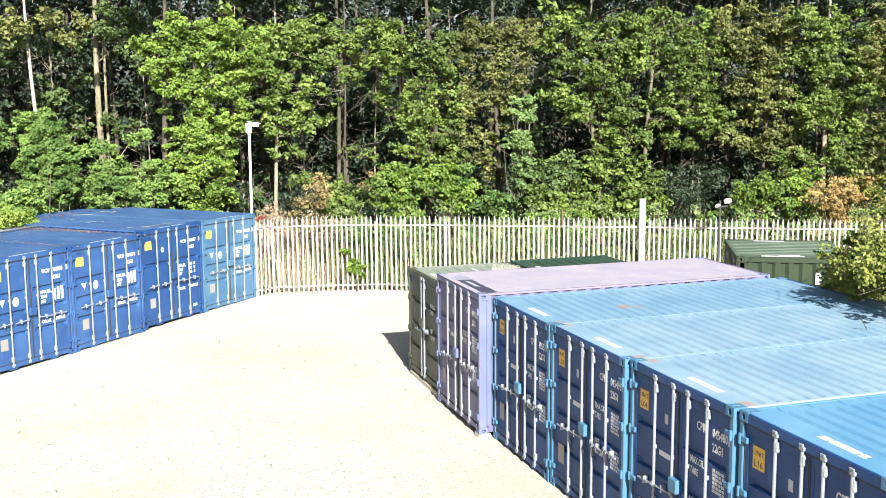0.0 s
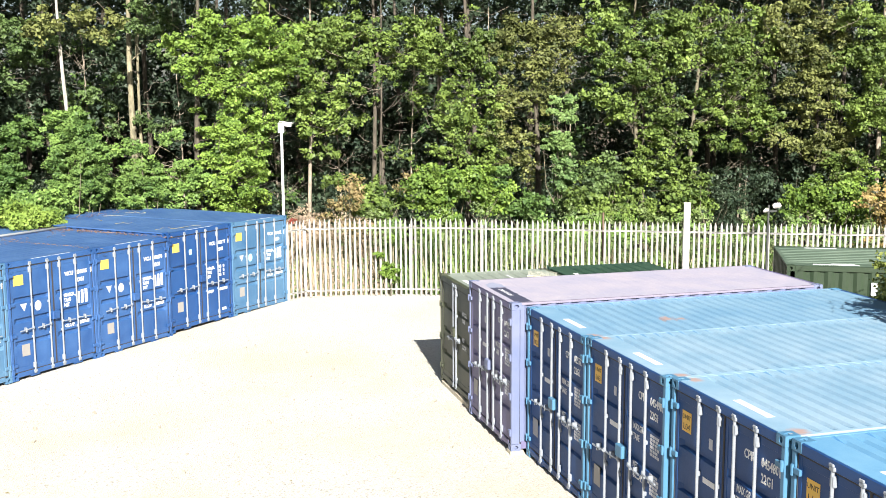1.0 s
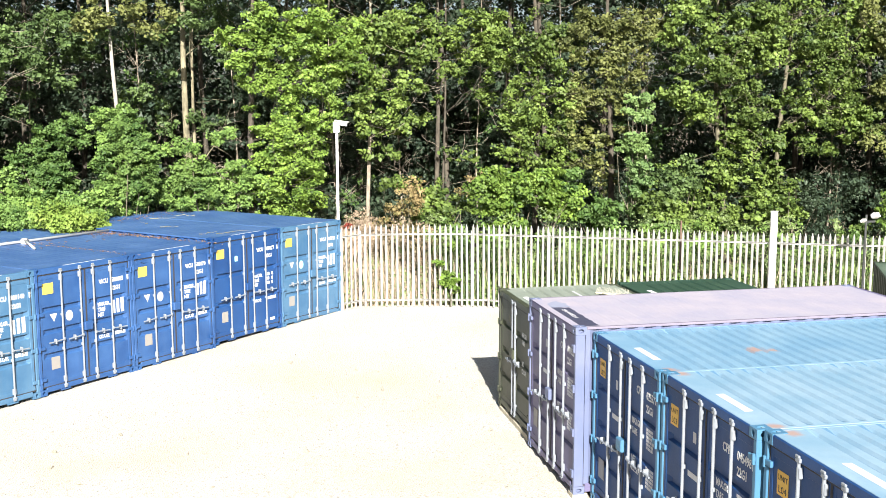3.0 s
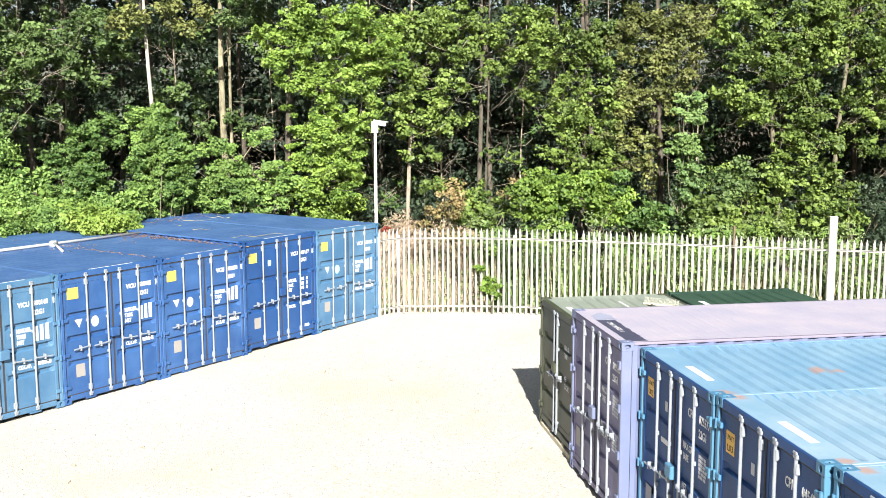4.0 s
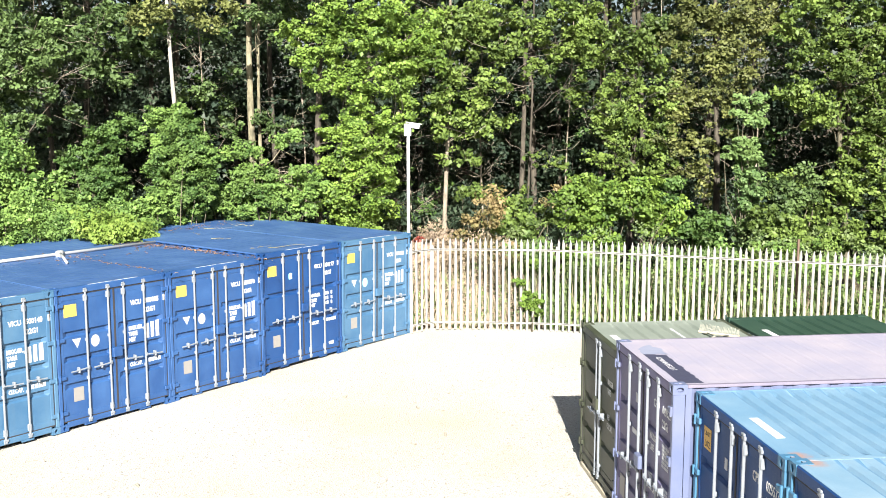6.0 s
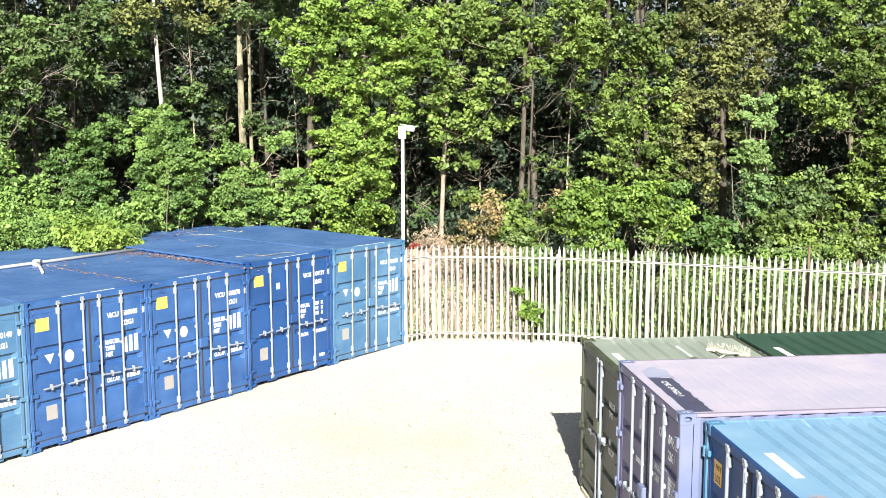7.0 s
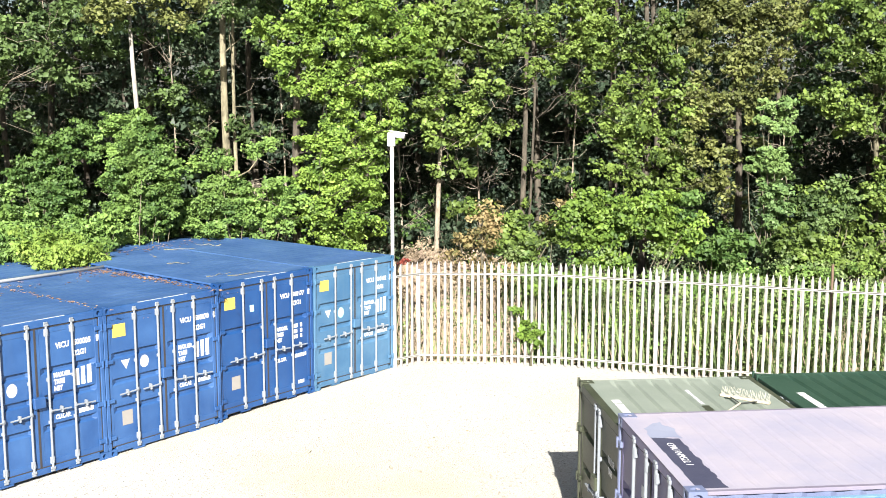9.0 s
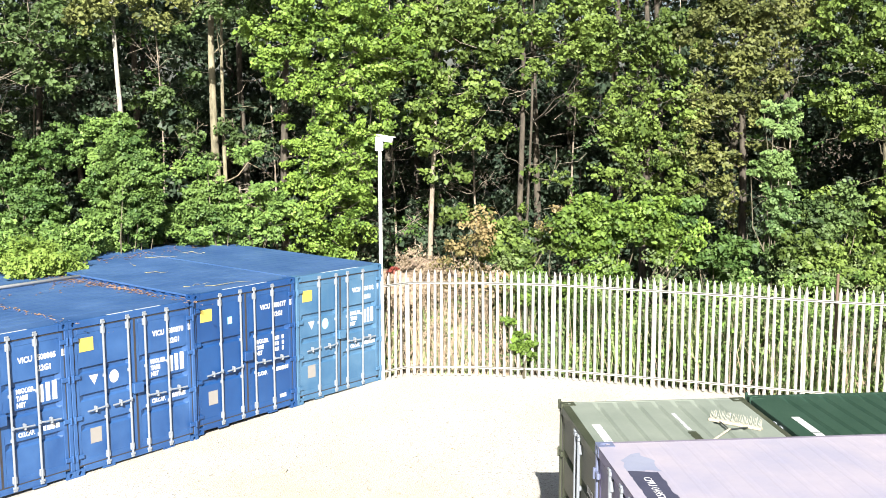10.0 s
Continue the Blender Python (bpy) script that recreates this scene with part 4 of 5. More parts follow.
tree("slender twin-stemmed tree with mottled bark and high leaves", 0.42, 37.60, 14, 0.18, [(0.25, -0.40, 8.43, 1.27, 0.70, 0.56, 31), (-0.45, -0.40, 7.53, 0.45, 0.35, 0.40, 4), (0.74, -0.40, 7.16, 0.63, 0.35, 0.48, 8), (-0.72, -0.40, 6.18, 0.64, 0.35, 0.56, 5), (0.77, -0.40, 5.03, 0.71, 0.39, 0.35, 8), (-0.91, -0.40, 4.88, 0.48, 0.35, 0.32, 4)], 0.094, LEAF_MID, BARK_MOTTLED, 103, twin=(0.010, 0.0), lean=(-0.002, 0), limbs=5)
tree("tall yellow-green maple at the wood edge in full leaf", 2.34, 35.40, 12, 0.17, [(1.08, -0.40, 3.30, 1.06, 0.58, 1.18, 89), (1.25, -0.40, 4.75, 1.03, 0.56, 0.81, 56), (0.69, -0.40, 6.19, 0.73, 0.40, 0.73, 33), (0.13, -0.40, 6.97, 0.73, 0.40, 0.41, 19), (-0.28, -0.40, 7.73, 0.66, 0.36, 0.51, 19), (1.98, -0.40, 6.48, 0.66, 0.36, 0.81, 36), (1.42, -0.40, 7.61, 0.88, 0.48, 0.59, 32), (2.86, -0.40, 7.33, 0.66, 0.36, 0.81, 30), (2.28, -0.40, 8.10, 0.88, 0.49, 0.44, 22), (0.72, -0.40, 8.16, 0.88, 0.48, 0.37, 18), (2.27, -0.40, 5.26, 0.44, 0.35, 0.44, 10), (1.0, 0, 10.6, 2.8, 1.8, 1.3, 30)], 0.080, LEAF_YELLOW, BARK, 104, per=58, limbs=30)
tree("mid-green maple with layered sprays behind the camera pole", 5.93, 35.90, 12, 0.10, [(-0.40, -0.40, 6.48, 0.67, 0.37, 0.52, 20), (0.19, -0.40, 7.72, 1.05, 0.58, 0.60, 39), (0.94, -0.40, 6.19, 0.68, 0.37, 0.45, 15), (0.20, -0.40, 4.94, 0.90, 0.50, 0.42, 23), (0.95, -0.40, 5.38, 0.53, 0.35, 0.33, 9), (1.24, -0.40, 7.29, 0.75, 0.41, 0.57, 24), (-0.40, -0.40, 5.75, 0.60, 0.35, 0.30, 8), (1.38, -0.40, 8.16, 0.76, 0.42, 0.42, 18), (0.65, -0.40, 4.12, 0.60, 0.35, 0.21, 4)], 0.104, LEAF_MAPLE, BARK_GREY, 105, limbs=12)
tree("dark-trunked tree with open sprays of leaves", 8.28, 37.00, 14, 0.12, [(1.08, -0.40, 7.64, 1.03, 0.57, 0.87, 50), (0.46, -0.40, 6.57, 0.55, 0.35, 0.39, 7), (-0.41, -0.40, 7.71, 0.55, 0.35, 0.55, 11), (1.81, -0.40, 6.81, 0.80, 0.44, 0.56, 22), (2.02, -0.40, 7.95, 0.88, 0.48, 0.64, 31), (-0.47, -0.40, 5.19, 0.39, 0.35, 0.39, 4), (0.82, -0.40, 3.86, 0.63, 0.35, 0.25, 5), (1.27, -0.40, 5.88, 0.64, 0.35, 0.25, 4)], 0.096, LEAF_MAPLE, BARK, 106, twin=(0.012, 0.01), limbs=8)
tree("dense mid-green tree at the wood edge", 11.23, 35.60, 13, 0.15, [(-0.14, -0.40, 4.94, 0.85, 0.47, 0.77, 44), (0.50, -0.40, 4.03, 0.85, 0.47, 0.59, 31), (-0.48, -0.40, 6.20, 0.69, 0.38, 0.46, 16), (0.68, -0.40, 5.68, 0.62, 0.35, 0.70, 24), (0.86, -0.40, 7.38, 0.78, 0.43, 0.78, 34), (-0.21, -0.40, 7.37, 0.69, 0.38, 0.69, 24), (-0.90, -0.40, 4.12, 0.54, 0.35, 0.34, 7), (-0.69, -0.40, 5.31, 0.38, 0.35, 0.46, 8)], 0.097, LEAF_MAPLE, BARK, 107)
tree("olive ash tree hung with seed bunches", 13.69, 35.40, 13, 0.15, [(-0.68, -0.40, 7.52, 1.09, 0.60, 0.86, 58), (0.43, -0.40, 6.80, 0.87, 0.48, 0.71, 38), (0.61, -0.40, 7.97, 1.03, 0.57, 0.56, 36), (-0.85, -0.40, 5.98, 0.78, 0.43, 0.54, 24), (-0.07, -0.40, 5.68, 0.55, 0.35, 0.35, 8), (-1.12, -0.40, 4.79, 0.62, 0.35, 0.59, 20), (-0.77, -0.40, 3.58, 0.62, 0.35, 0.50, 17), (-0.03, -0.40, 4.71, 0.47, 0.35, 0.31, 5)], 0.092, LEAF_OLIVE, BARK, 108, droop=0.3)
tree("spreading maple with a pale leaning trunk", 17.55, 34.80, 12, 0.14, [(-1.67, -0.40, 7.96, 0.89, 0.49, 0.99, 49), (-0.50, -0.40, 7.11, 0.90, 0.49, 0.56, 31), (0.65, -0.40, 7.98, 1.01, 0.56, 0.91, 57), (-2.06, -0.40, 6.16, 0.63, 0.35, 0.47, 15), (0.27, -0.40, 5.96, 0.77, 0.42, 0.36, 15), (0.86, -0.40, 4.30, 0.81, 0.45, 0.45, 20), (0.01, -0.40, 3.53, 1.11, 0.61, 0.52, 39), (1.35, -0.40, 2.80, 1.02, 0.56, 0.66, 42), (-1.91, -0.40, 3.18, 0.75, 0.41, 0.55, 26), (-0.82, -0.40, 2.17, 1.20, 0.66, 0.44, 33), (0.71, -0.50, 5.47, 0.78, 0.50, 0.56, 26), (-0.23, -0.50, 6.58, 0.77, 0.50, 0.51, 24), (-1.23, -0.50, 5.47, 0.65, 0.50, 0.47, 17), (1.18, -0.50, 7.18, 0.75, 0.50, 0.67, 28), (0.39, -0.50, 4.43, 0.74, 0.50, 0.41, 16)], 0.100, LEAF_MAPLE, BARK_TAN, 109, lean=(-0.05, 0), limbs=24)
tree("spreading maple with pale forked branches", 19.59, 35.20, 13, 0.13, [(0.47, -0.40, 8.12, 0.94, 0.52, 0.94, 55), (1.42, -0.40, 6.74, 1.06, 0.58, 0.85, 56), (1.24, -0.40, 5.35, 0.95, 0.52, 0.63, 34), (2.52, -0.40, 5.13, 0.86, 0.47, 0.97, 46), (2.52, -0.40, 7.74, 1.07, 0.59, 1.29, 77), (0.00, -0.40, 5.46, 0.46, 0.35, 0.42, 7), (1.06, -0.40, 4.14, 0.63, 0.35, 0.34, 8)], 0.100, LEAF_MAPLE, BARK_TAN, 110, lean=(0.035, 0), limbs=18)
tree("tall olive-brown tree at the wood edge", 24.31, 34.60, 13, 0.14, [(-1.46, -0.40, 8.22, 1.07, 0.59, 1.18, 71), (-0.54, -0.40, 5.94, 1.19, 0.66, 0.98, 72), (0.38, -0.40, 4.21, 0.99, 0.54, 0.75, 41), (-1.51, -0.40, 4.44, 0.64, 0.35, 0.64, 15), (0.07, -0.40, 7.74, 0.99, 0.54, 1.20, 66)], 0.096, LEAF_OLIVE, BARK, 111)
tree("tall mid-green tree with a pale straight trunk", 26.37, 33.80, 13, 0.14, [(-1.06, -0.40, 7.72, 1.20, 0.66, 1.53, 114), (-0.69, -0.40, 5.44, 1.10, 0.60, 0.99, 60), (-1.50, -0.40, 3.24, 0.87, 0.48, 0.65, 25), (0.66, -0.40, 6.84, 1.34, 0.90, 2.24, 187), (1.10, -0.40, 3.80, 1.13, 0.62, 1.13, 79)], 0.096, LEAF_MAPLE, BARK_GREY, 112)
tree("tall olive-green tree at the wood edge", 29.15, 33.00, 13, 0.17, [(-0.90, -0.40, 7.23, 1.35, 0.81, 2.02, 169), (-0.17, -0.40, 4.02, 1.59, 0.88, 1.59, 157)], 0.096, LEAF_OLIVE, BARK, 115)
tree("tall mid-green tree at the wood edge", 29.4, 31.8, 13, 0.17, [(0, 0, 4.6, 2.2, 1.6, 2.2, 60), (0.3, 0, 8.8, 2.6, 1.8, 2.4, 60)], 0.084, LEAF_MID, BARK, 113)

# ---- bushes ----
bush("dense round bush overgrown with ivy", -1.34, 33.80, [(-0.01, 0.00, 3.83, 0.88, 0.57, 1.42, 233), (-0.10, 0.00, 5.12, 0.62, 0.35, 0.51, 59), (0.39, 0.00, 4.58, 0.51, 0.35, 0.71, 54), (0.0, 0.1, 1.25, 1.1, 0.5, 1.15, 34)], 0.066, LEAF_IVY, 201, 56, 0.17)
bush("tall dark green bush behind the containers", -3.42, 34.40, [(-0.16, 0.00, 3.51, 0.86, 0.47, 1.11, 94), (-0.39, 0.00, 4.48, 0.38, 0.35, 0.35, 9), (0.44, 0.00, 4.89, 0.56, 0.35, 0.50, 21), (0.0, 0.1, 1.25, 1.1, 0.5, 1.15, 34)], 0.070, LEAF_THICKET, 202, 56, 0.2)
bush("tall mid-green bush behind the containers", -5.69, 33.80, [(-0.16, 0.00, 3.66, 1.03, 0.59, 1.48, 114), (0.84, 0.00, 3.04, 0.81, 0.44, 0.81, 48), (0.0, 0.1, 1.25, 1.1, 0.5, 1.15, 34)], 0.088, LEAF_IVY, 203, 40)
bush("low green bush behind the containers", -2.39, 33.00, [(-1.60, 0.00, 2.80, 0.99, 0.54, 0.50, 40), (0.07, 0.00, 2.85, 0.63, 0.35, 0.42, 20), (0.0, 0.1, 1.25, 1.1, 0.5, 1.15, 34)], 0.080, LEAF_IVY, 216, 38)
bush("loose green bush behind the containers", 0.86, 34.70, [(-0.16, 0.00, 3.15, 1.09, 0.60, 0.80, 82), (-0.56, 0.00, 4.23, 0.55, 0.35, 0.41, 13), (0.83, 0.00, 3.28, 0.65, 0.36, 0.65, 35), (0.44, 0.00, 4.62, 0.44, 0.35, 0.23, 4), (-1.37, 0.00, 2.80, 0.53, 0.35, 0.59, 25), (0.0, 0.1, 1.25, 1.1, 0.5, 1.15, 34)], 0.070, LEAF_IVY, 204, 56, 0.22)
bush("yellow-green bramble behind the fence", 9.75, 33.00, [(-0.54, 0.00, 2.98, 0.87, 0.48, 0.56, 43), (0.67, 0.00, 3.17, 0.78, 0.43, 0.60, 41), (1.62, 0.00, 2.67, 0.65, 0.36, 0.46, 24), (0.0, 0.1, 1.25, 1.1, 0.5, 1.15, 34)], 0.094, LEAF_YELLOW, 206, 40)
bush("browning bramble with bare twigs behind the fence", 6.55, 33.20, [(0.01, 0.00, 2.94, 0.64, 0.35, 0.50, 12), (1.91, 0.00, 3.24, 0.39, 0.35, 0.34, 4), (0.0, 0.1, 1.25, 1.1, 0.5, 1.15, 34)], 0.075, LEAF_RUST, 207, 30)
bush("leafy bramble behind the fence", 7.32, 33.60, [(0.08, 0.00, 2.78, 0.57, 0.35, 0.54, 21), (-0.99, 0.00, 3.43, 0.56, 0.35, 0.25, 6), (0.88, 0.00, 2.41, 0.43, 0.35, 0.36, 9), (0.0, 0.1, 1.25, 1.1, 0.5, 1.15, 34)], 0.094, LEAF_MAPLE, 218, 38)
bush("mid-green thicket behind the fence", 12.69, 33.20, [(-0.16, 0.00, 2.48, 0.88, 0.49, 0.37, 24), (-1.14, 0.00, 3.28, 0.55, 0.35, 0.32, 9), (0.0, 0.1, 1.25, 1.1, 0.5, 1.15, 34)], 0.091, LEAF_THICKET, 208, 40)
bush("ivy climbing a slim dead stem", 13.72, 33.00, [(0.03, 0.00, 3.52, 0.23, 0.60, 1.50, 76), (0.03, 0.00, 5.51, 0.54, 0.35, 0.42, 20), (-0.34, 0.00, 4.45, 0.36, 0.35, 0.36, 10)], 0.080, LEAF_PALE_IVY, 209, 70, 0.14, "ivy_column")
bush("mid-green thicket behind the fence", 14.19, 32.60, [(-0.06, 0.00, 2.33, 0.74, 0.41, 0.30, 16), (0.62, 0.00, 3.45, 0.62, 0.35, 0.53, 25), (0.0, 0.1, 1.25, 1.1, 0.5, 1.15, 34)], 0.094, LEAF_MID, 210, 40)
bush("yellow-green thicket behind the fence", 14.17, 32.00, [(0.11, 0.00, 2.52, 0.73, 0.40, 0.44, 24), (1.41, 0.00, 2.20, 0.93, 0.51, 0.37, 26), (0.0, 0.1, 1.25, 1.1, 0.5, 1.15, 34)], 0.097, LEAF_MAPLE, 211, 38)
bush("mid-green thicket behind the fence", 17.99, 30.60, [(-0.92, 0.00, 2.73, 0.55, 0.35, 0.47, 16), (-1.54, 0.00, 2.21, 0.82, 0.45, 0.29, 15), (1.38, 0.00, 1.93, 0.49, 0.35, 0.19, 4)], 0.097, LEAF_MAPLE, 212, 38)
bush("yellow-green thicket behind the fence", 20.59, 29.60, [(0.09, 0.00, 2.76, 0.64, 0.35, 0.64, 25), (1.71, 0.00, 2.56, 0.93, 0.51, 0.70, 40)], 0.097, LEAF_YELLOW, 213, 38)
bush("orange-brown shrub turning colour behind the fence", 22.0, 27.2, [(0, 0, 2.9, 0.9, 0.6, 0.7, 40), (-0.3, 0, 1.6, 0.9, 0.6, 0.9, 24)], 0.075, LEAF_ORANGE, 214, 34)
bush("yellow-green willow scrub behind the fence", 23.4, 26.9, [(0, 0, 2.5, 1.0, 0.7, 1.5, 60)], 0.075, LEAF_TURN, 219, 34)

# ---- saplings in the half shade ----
for i, (sx, sy, mat) in enumerate(((-4.6, 38.6, LEAF_SHADED), (-1.2, 38.2, LEAF_THICKET), (1.8, 37.6, LEAF_SHADED), (5.0, 38.0, LEAF_THICKET), (7.2, 37.4, LEAF_SHADED), (10.0, 38.0, LEAF_THICKET), (12.6, 37.4, LEAF_SHADED), (15.6, 37.0, LEAF_THICKET), (18.6, 37.2, LEAF_SHADED), (22.4, 36.6, LEAF_SHADED))):
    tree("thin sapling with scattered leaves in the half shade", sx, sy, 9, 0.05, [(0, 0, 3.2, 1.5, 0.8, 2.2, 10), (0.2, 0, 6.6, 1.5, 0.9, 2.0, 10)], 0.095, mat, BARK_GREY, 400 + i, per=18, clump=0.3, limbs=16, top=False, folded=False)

# ---- tree overhanging the roofs ----
tree("leafy tree overhanging the container roofs", 13.9, 12.4, 4.6, 0.12, [(-0.5, 3.2, 3.2, 0.8, 0.7, 0.5, 56), (-1.2, 2.6, 3.0, 0.45, 0.6, 0.22, 18), (-1.6, 1.0, 3.4, 0.8, 1.0, 0.4, 50), (-1.7, -0.5, 3.8, 0.8, 0.9, 0.4, 40), (0.3, 4.4, 2.6, 0.8, 0.7, 0.7, 50), (1.3, 1.4, 4.2, 1.0, 1.2, 0.7, 40)], 0.070, LEAF_TURN, BARK, 120, 30, 0.22, folded=True, top=False)


# ---- deep wood ----
def back_trees():
    rng = np.random.default_rng(77)
    models, scrub = [], []
    for i, (mat, bark) in enumerate(((LEAF_SHADED, BARK), (LEAF_SHADED, BARK), (LEAF_SHADED, BARK))):
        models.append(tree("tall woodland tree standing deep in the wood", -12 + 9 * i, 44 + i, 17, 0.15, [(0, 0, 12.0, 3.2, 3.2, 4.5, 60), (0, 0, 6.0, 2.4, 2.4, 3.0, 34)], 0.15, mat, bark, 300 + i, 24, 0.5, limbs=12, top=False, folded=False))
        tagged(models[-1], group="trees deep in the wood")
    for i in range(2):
        scrub.append(bush("dark green scrub on the woodland floor", -9 + 6 * i, 37.5 + i, [(0, 0, 1.6, 1.7, 1.2, 1.7, 52)], 0.10, LEAF_SHADED, 320 + i, 18, 0.4))
        tagged(scrub[-1], group="scrub under the trees")
    for row, y in enumerate((40.5, 44.5, 48.0)):
        x = -20.0 + row
        while x < 42:
            copy_thing(models[int(rng.integers(3))], pose(x + rng.normal() * 0.7, y - 0.18 * max(x - 8, 0) + rng.normal() * 0.8, 0.3, 0, 0, rng.uniform(0, 360)))
            x += 3.0 + 0.7 * row
    for row, y in enumerate((36.9, 40.0, 44.0)):
        x = -13.0 + row
        while x < 36:
            copy_thing(scrub[int(rng.integers(2))], pose(x + rng.normal() * 0.4, y - 0.2 * max(x - 12, 0) + rng.normal() * 0.5, 0.2, 0, 0, rng.uniform(0, 360)))
            x += 2.2 + 0.4 * row


back_trees()


def distant_wood():
    """The depth of the wood: leaves beyond leaves, too many to count."""
    rng = np.random.default_rng(88)
    rows = []
    for i in range(4300):
        x, z = rng.uniform(-27, 52), rng.uniform(-0.5, 17) if i < 3000 else rng.uniform(-0.3, 6.5)
        rows.append((x, 50.5 - 0.22 * max(x - 12, 0) + rng.uniform(-1.2, 1.2), z, 1.25, 0.95))
    # backdrop in the shade-coloured leaf, closing off sky and bright ground behind
    tagged(new("distant_wood", leaves_mesh("distant_wood", rows, 90, 0.21, LEAF_SHADED, rng, 0.1)), "dark depth of the wood, leaves beyond leaves", "wood", kind="stuff")


distant_wood()


# ---- undergrowth ----
def undergrowth():
    rng = np.random.default_rng(9)
    sets = {"weeds": [], "dry_stalks": [], "ivy_ground": []}
    for (x0, y0), (x1, y1) in zip(FENCE, FENCE[1:]):
        d = math.hypot(x1 - x0, y1 - y0)
        nx, ny = -(y1 - y0) / d, (x1 - x0) / d
        for _ in range(int(d * 150)):
            k, o = rng.uniform(), 0.3 + 1.7 * rng.uniform() ** 1.6
            x, y = x0 + (x1 - x0) * k + nx * o, y0 + (y1 - y0) * k + ny * o
            z = ground_z(y) + rng.uniform(0.1, 0.8 + 0.9 * o)
            kind = "dry_stalks" if x < 7.2 and rng.uniform() < 0.75 else ("ivy_ground" if rng.uniform() < 0.35 else "weeds")
            r = rng.uniform(0.14, 0.3)
            sets[kind].append((x, y, z, r, r * 0.8))
    for _ in range(230):
        x, y = rng.uniform(4.7, 7.0), rng.uniform(32.4, 34.2)
        r = rng.uniform(0.14, 0.3)
        sets["dry_stalks"].append((x, y, ground_z(y) + rng.uniform(0.2, 0.6 + 0.85 * (y - 32.0)), r * 0.8, r * 0.5))
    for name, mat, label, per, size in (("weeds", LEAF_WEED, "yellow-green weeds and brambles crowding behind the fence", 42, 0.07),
                                        ("dry_stalks", LEAF_DRY, "dry tan stalks and dead brambles behind the fence", 50, 0.055),
                                        ("ivy_ground", LEAF_IVY, "dark ivy and nettles behind the fence", 42, 0.075)):
        tagged(new(name, leaves_mesh(name, sets[name], per, size, mat, rng)), label, "undergrowth", kind="stuff")


def earth_bank():
    """A bare bank of dry soil between the pole and the wood."""
    rng, v, f, n = random.Random(14), [], [], 34
    for j in range(n + 1):
        for i in range(n + 1):
            x, y = 3.6 + 3.9 * i / n, 32.3 + 4.4 * j / n
            h = max(0.0, 1 - ((x - 5.5) / 1.95) ** 2) * max(0.0, 1 - ((y - 34.9) / 2.55) ** 2)
            v.append((x, y, ground_z(y) - 0.05 + 1.95 * h ** 0.6 + (rng.uniform(-0.05, 0.05) + 0.12 * math.sin(5 * x + 3 * y)) * (h > 0)))
    f = [(a, a + 1, a + n + 2, a + n + 1) for j in range(n) for a in range(j * (n + 1), j * (n + 1) + n)]
    me = bpy.data.meshes.new("earth_bank")
    me.from_pydata(v, [], f)
    for p in me.polygons:
        p.use_smooth = True
    me.materials.append(DRY_SOIL)
    tagged(new("earth_bank", me), "bare bank of dry tan soil beyond the fence", "bank", kind="structure")


def fence_stalks():
    """Thin dry and green stalks standing thick behind the fence."""
    rng = np.random.default_rng(17)
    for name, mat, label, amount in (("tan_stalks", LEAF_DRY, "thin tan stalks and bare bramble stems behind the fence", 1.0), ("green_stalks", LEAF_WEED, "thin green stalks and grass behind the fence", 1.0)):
        v = []
        for (x0, y0), (x1, y1) in zip(FENCE, FENCE[1:]):
            d = math.hypot(x1 - x0, y1 - y0)
            nx, ny = -(y1 - y0) / d, (x1 - x0) / d
            for _ in range(int(d * 190 * amount)):
                k, o = rng.uniform(), 0.12 + 0.8 * rng.uniform()
                x, y = x0 + (x1 - x0) * k + nx * o, y0 + (y1 - y0) * k + ny * o
                if rng.uniform() > ((1.0 if x < 7.6 else 0.22) if name == "tan_stalks" else (0.3 if x < 7.6 else 0.55)):
                    continue
                a = np.array([x, y, ground_z(y)])
                tip = a + np.array([rng.normal() * 0.3, rng.normal() * 0.2, rng.uniform(0.6, 1.9)])
                mid = (a + tip) / 2 + np.array([rng.normal() * 0.09, rng.normal() * 0.05, 0.05])
                w = np.array([rng.uniform(0.006, 0.012), 0.0, 0.0])
                v += [a - w, a + w, mid + w * 0.8, mid - w * 0.8, tip]
        me = bpy.data.meshes.new(name)
        me.from_pydata(v, [], [q for i in range(0, len(v), 5) for q in ((i, i + 1, i + 2, i + 3), (i + 3, i + 2, i + 4))])
        me.materials.append(mat)
        tagged(new(name, me), label, "undergrowth", kind="stuff")


undergrowth()
fence_stalks()
earth_bank()


# ---- things lying on the roofs and in the yard ----
def ragged(corners, rng, step=0.06, wobble=0.012):
    """A flat patch of worn paint with uneven edges."""
    s = Shape()
    for (x0, y0), (x1, y1) in zip(corners, corners[1:] + corners[:1]):
        n = max(1, int(math.hypot(x1 - x0, y1 - y0) / step))
        s.v += [(x0 + (x1 - x0) * i / n + rng.uniform(-wobble, wobble), y0 + (y1 - y0) * i / n + rng.uniform(-wobble, wobble), 0.0) for i in range(n)]
    s.f = [tuple(range(len(s.v)))]
    return s


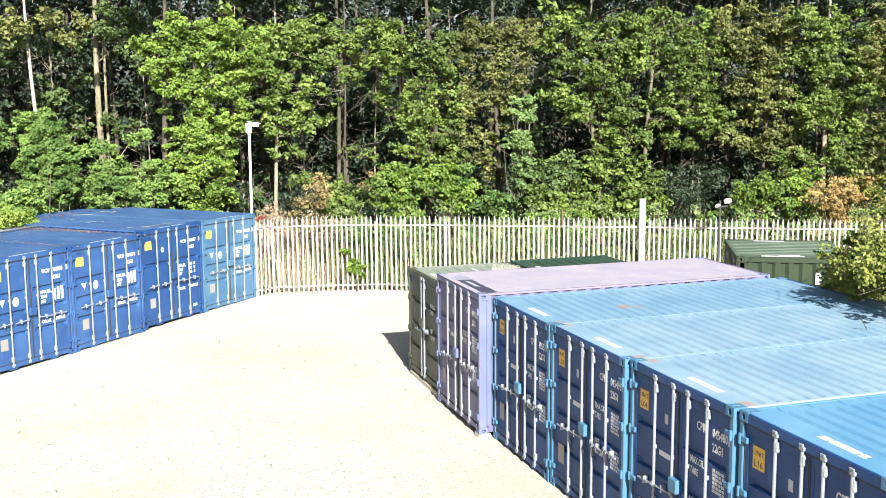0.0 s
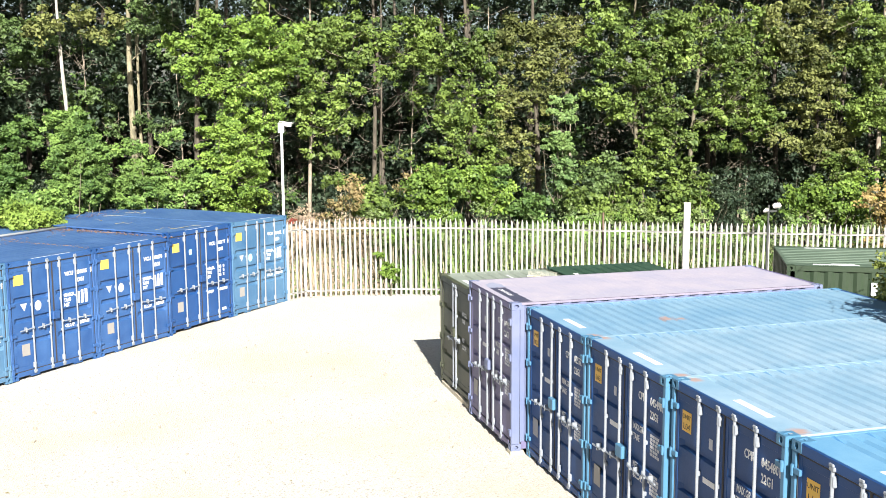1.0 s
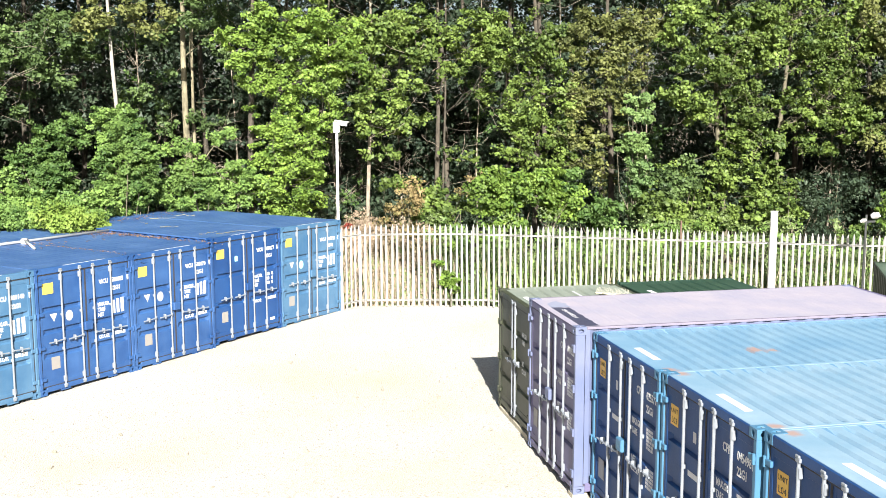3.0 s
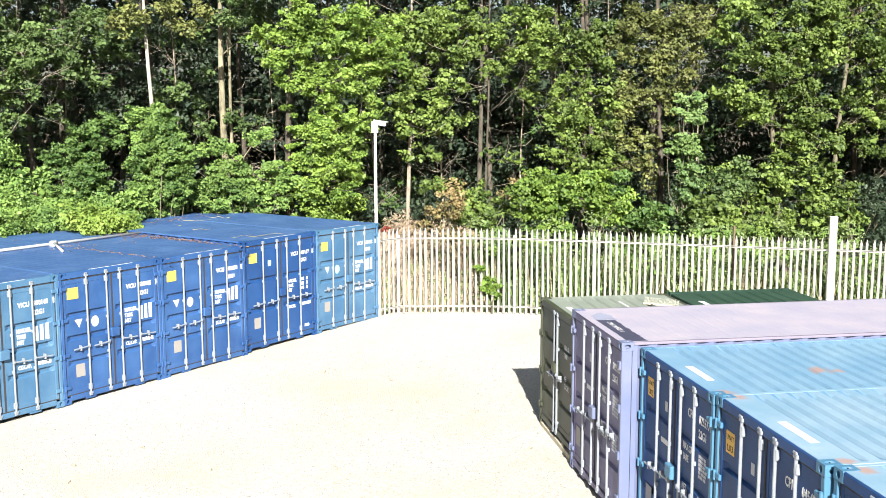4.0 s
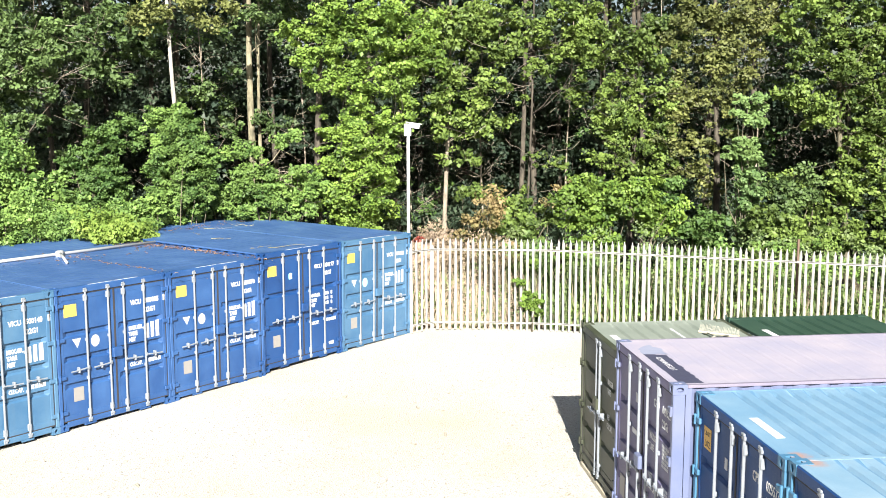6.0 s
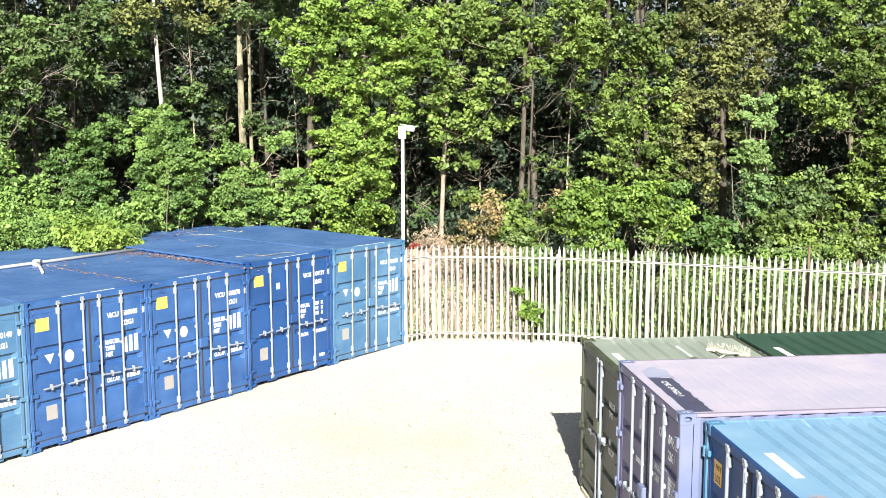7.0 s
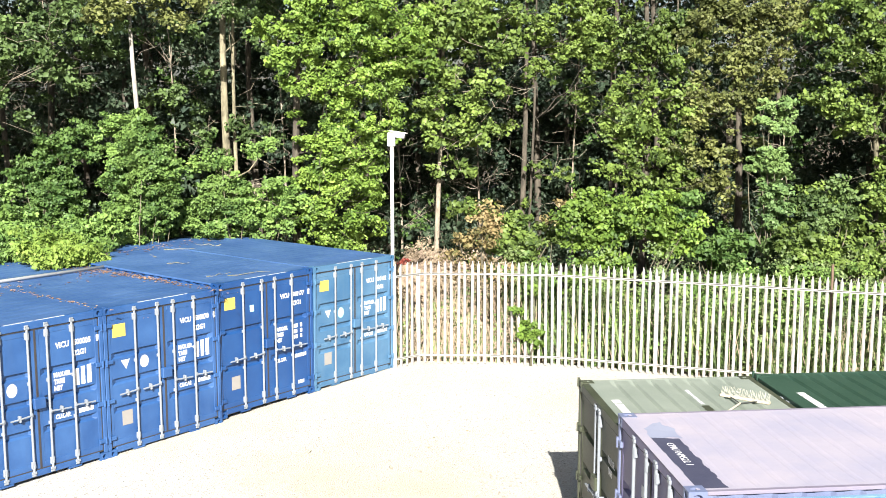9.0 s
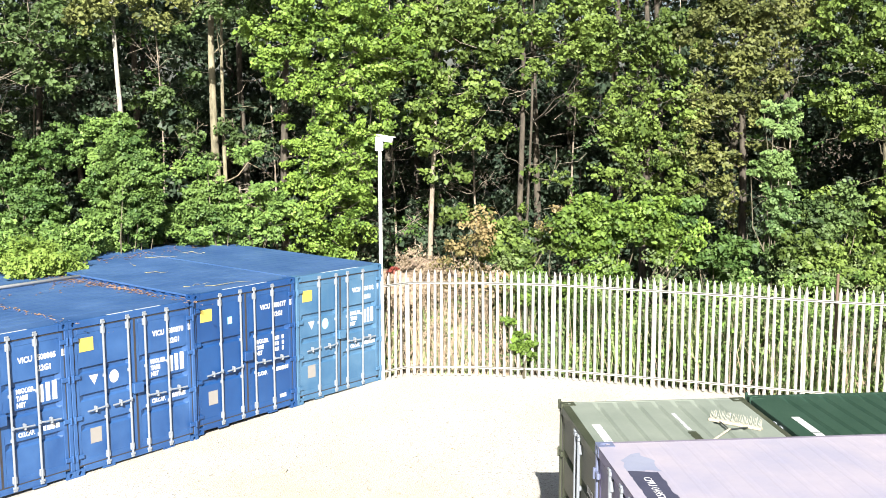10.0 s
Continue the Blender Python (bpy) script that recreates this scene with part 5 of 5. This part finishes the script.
def roof_sign():
    """The dark painted panel with the container's number on the lilac roof."""
    rng = random.Random(3)
    sign = thing("roof_marking", "dark navy painted panel with a white number on the lilac roof", "marking", pose(6.385, 19.735, 2.5995, 0, 0, -90))
    part("panel", ragged([(0.88, 0.115), (2.34, 0.115), (2.34, 0.40), (0.93, 0.40)], rng), WORN_NAVY, sign)
    part("faded_patch", ragged([(0.50, 0.17), (0.862, 0.10), (0.905, 0.42), (0.62, 0.46), (0.36, 0.36)], rng, 0.07, 0.03), PALE_PATCH, sign, "bleached blue patch")
    me = lettering("CPIU 049522 1", 0.11, DULL, "LEFT")
    me.transform(pose(0, 0, 0, -90))
    part("print", me, DULL, sign, "white painted number", at=pose(1.07, 0.215, 0.004))


def roof_patches():
    """A bare dark strip and a pale scrape on the olive roof."""
    rng = random.Random(6)
    for x, y, l, w, mat, label in ((7.75, 20.54, 0.36, 0.10, OLIVE, "dark bare strip on the olive container roof"), (7.745, 21.10, 0.66, 0.045, DULL, "pale scraped strip on the olive container roof")):
        p = thing("roof_patch", label, "patch", pose(x, y, 2.3612))
        part("bare_paint", ragged([(-w / 2, -l / 2), (w / 2, -l / 2), (w / 2, l / 2), (-w / 2, l / 2)], rng, 0.05, 0.006), mat, p)


def broom():
    """A wide yard broom left on the green roof, bristles up."""
    b = thing("yard_broom", "wide pale-bristled yard broom lying on the green roof", "broom", pose(8.325, 20.89, 2.3612, 0, 0, -43))
    part("head", Shape().box(-0.325, 0.325, -0.03, 0.03, 0.0, 0.035, 0.008), TIMBER_OLD, b)
    bristles = Shape()
    rng = random.Random(8)
    for i in range(42):
        x = -0.315 + 0.63 * i / 41
        for y in (0.0,):
            bristles.tube([(x, y, 0.034), (x + rng.uniform(-0.012, 0.012), y + 0.055 + rng.uniform(-0.015, 0.015), 0.125 + rng.uniform(-0.012, 0.012))], [0.0032, 0.0022], 4)
    part("bristles", bristles, BROOM, b, "pale stiff bristles")
    part("brace", Shape().tube([(-0.176, -0.028, 0.02), (0.037, -0.252, 0.025)], [0.007, 0.007], 6).tube([(0.17, -0.028, 0.02), (0.037, -0.252, 0.025)], [0.007, 0.007], 6), DARKMETAL, b)
    part("handle", Shape().tube([(0.036, -0.235, 0.025), (0.046, -0.78, 0.016)], [0.013, 0.013], 8), TIMBER_OLD, b)


def roof_pole():
    """A galvanised scaffold tube laid along the blue roofs, with a short clamp."""
    p = thing("scaffold_tube", "long galvanised scaffold tube lying across the blue roofs", "tube", pose(0, 0, -0.035))
    a, b = Vector((-5.5, 26.35, 2.722)), Vector((-1.40, 30.52, 2.722))
    part("tube", Shape().tube([a, b], [0.035, 0.035], 10), GALV, p, smooth=True)
    part("cross_tube", Shape().tube([(-3.20, 28.62, 2.755), (-2.80, 27.45, 2.71)], [0.03, 0.03], 8), GALV, p, smooth=True)
    part("clamp", Shape().box(-3.28, -3.13, 28.53, 28.69, 2.67, 2.80, 0.02), GALV, p)


def row_spot(k, d, z):
    """A place k metres along the slanting row and d metres behind its doors."""
    return LX + ux * k - uy * d, LY + uy * k + ux * d, z


def roof_creeper():
    """Bright brambles sprawling over the backs of the blue roofs, and the ivy hedge behind the row."""
    rng = np.random.default_rng(51)
    bright, dark = [], []
    for _ in range(180):
        k = rng.uniform(4.0, 5.3)
        d = max(rng.uniform(4.05, 5.4), 4.1 + 0.25 * rng.normal())
        bright.append((*row_spot(k, d, 2.68 + 0.12 * (d - 4) + abs(rng.normal()) * 0.14), 0.2 * rng.uniform(0.6, 1.4), 0.12))
    for _ in range(330):
        k, d = rng.uniform(-4.5, 4.2), rng.uniform(5.9, 7.6)
        dark.append((*row_spot(k, d, 2.55 + 0.55 * (d - 5.9) + abs(rng.normal()) * 0.25), 0.2 * rng.uniform(0.6, 1.4), 0.15))
    for _ in range(130):
        k, d = rng.uniform(3.6, 8.0), rng.uniform(5.7, 7.2)
        dark.append((*row_spot(k, d, 2.65 + 0.3 * (d - 5.7) + abs(rng.normal()) * 0.15), 0.2 * rng.uniform(0.6, 1.4), 0.14))
    for _ in range(150):
        k = rng.uniform(5.0, 7.2)
        d = rng.uniform(4.1 + 0.85 * (k - 4.9), 6.6)
        dark.append((*row_spot(k, d, 2.76 + abs(rng.normal()) * 0.10), 0.2 * rng.uniform(0.6, 1.2), 0.11))
    for name, label, category, rows, mat, span in (("bramble_scrub", "bright green bramble scrub sprawling over the rear of the roofs", "bush", bright, LEAF_BRAMBLE, (4.0, 5.3)),
                                                   ("ivy_hedge", "dark green ivy hedge behind the row of blue containers", "hedge", dark, LEAF_IVY, (-4.5, 8.0))):
        c = thing(name, label, category, pose(0, 0, 0))
        part("foliage", leaves_mesh("foliage", rows, 56, 0.072, mat, rng, folded=True), mat, c)
        wood = Shape()
        for _ in range(16):
            foot = row_spot(rng.uniform(*span), rng.uniform(6.5, 7.3), 0.15)
            wood.tube(limb_points(foot, (foot[0] + rng.normal() * 0.3, foot[1] - 0.1, 3.0), rng, 4), [0.03, 0.025, 0.02, 0.014, 0.006], 5)
        part("woody_stem", wood, BARK_TAN, c)


def litter(name, label, spots, mat, size, seed):
    """Fallen leaves and twigs, flat on a surface."""
    rng, s = np.random.default_rng(seed), Shape()
    for x, y, z, spread_x, spread_y, turn, n in spots:
        for _ in range(n):
            u, w = rng.normal() * spread_x, rng.normal() * spread_y
            px, py = x + u * math.cos(turn) - w * math.sin(turn), y + u * math.sin(turn) + w * math.cos(turn)
            a, l = rng.uniform(0, 6.28), size * rng.uniform(0.5, 1.6)
            dx, dy = math.cos(a) * l, math.sin(a) * l
            k = len(s.v)
            s.v += [(px - dx, py - dy, z), (px + dy * 0.4, py - dx * 0.4, z + 0.012), (px + dx, py + dy, z + 0.004), (px - dy * 0.4, py + dx * 0.4, z + 0.012)]
            s.f.append((k, k + 1, k + 2, k + 3))
    me = bpy.data.meshes.new(name)
    me.from_pydata(s.v, [], s.f)
    me.materials.append(mat)
    tagged(new(name, me), label, "litter", kind="stuff")


def twigs():
    rng = np.random.default_rng(5)
    for k, d, z, l, a in ((5.6, 0.55, 2.722, 0.9, 0.5), (5.3, 0.8, 2.722, 0.6, 0.8), (6.2, 3.6, 2.722, 0.5, 2.0), (7.0, 4.4, 2.722, 0.7, 0.2), (5.8, 2.7, 2.722, 0.45, 0.1), (8.3, 4.0, 2.722, 0.6, 2.9)):
        t = thing("fallen_twig", "dry pale twig lying on the blue roof", "twig", pose(*row_spot(k, d, z)), "twigs on the roof")
        part("twig", Shape().tube(limb_points((0, 0, 0.012), (math.cos(a) * l, math.sin(a) * l, 0.012), rng, 4, 0.12, 0), [0.009, 0.008, 0.007, 0.005, 0.003], 5), BARK_MOTTLED, t)


def timber_blocks():
    for x, y, z, l, label in ((6.5, 17.42, -0.030, 0.22, "weathered timber packing block under the purple container"), (6.57, 20.95, 0.042, 1.9, "long timber bearer under the small green container")):
        b = thing("timber_block", label, "timber", pose(x, y, z))
        part("block", Shape().box(-0.12, 0.12, -l / 2, l / 2, -0.075, 0.042, 0.008), TIMBER_OLD, b)


def fence_shrub():
    bush("bright green sapling growing through the fence", 7.52, 31.42, [(0, 0, 0.80, 0.22, 0.14, 0.20, 12), (-0.45, 0, 1.25, 0.10, 0.1, 0.15, 2), (0.1, 0.05, 1.7, 0.12, 0.1, 0.6, 3)], 0.085, LEAF_YELLOW, 230, 40, 0.16, "sapling", 3)
    bush("red-leaved creeper beside the fence end", 4.75, 32.0, [(0, 0, 2.28, 0.10, 0.08, 0.12, 3)], 0.05, LEAF_RED, 231, 24, 0.08, "red_creeper", 3)
    p = thing("rusty_post", "rusty steel post standing behind the fence", "post", pose(13.56, 29.42, ground_z(29.42)))
    part("post", Shape().box(-0.024, 0.024, -0.024, 0.024, 0, 2.52, 0.005), IRON, p)


def dead_bush():
    """A tangle of bare arching twigs among the bushes."""
    rng = np.random.default_rng(71)
    c = thing("dead_bush", "tangle of bare tan twigs arching among the bushes", "bush", pose(1.55, 35.2, ground_z(35.2)))
    for _ in range(26):
        foot = (rng.normal() * 0.25, rng.normal() * 0.2, 0.0)
        mid = (rng.normal() * 0.3, rng.normal() * 0.2, rng.uniform(2.9, 3.9))
        end = (mid[0] + rng.normal() * 0.6, mid[1] + rng.normal() * 0.3, mid[2] - rng.uniform(-0.1, 0.7))
        pts = limb_points(foot, mid, rng, 3, 0.06, 0.0) + limb_points(mid, end, rng, 4, 0.15, -0.8)[1:]
        part("twig", Shape().tube(pts, [0.012 - 0.0012 * i for i in range(len(pts))], 5), BARK_GREY, c)


dead_bush()


def stones():
    rng = random.Random(31)
    bm = bmesh.new()
    for _ in range(170):
        x, y = rng.uniform(-3, 7.5), rng.uniform(8, 31)
        if x > 6.2 or (x - LX) * -uy + (y - LY) * ux > -0.3:
            continue
        r = rng.choice((0.012, 0.016, 0.02, 0.03, 0.045))
        m = pose(x, y, ground_z(y) + r * 0.3, rng.uniform(0, 90), rng.uniform(0, 90), rng.uniform(0, 360)) @ Matrix.Diagonal((r * 1.5, r, r * 0.6, 1))
        bmesh.ops.create_icosphere(bm, subdivisions=1, radius=1.0, matrix=m)
    me = bpy.data.meshes.new("loose_stones")
    bm.to_mesh(me)
    bm.free()
    me.materials.append(plain("loose_stone", (0.24, 0.22, 0.18), 0.9, 0, 0.4))
    tagged(new("loose_stones", me), "scattered loose stones and clods on the yard", "stones", kind="stuff")


roof_sign()
roof_patches()
broom()
roof_pole()
roof_creeper()
litter("fallen_leaves", "dry brown leaves gathered on the blue roofs", [(*row_spot(4.72, 2.2, 2.654), 1.1, 0.10, radians(LA + 90), 260), (*row_spot(4.5, 3.6, 2.654), 0.5, 0.2, radians(LA + 90), 120), (*row_spot(2.4, 3.0, 2.654), 0.9, 0.3, radians(LA), 50), (*row_spot(2.44, 1.8, 2.654), 1.3, 0.05, radians(LA + 90), 90), (*row_spot(7.0, 4.9, 2.724), 1.2, 0.25, radians(LA), 120)], LEAF_FALLEN, 0.035, 61)
litter("yard_litter", "scattered dry leaves on the pale yard", [(1.0, 19.0, ground_z(19) + 0.004, 3.0, 4.0, 0, 26), (4.5, 27.0, ground_z(27) + 0.004, 2.0, 2.0, 0, 14)], LEAF_RUST, 0.03, 62)
twigs()
timber_blocks()
fence_shrub()
stones()
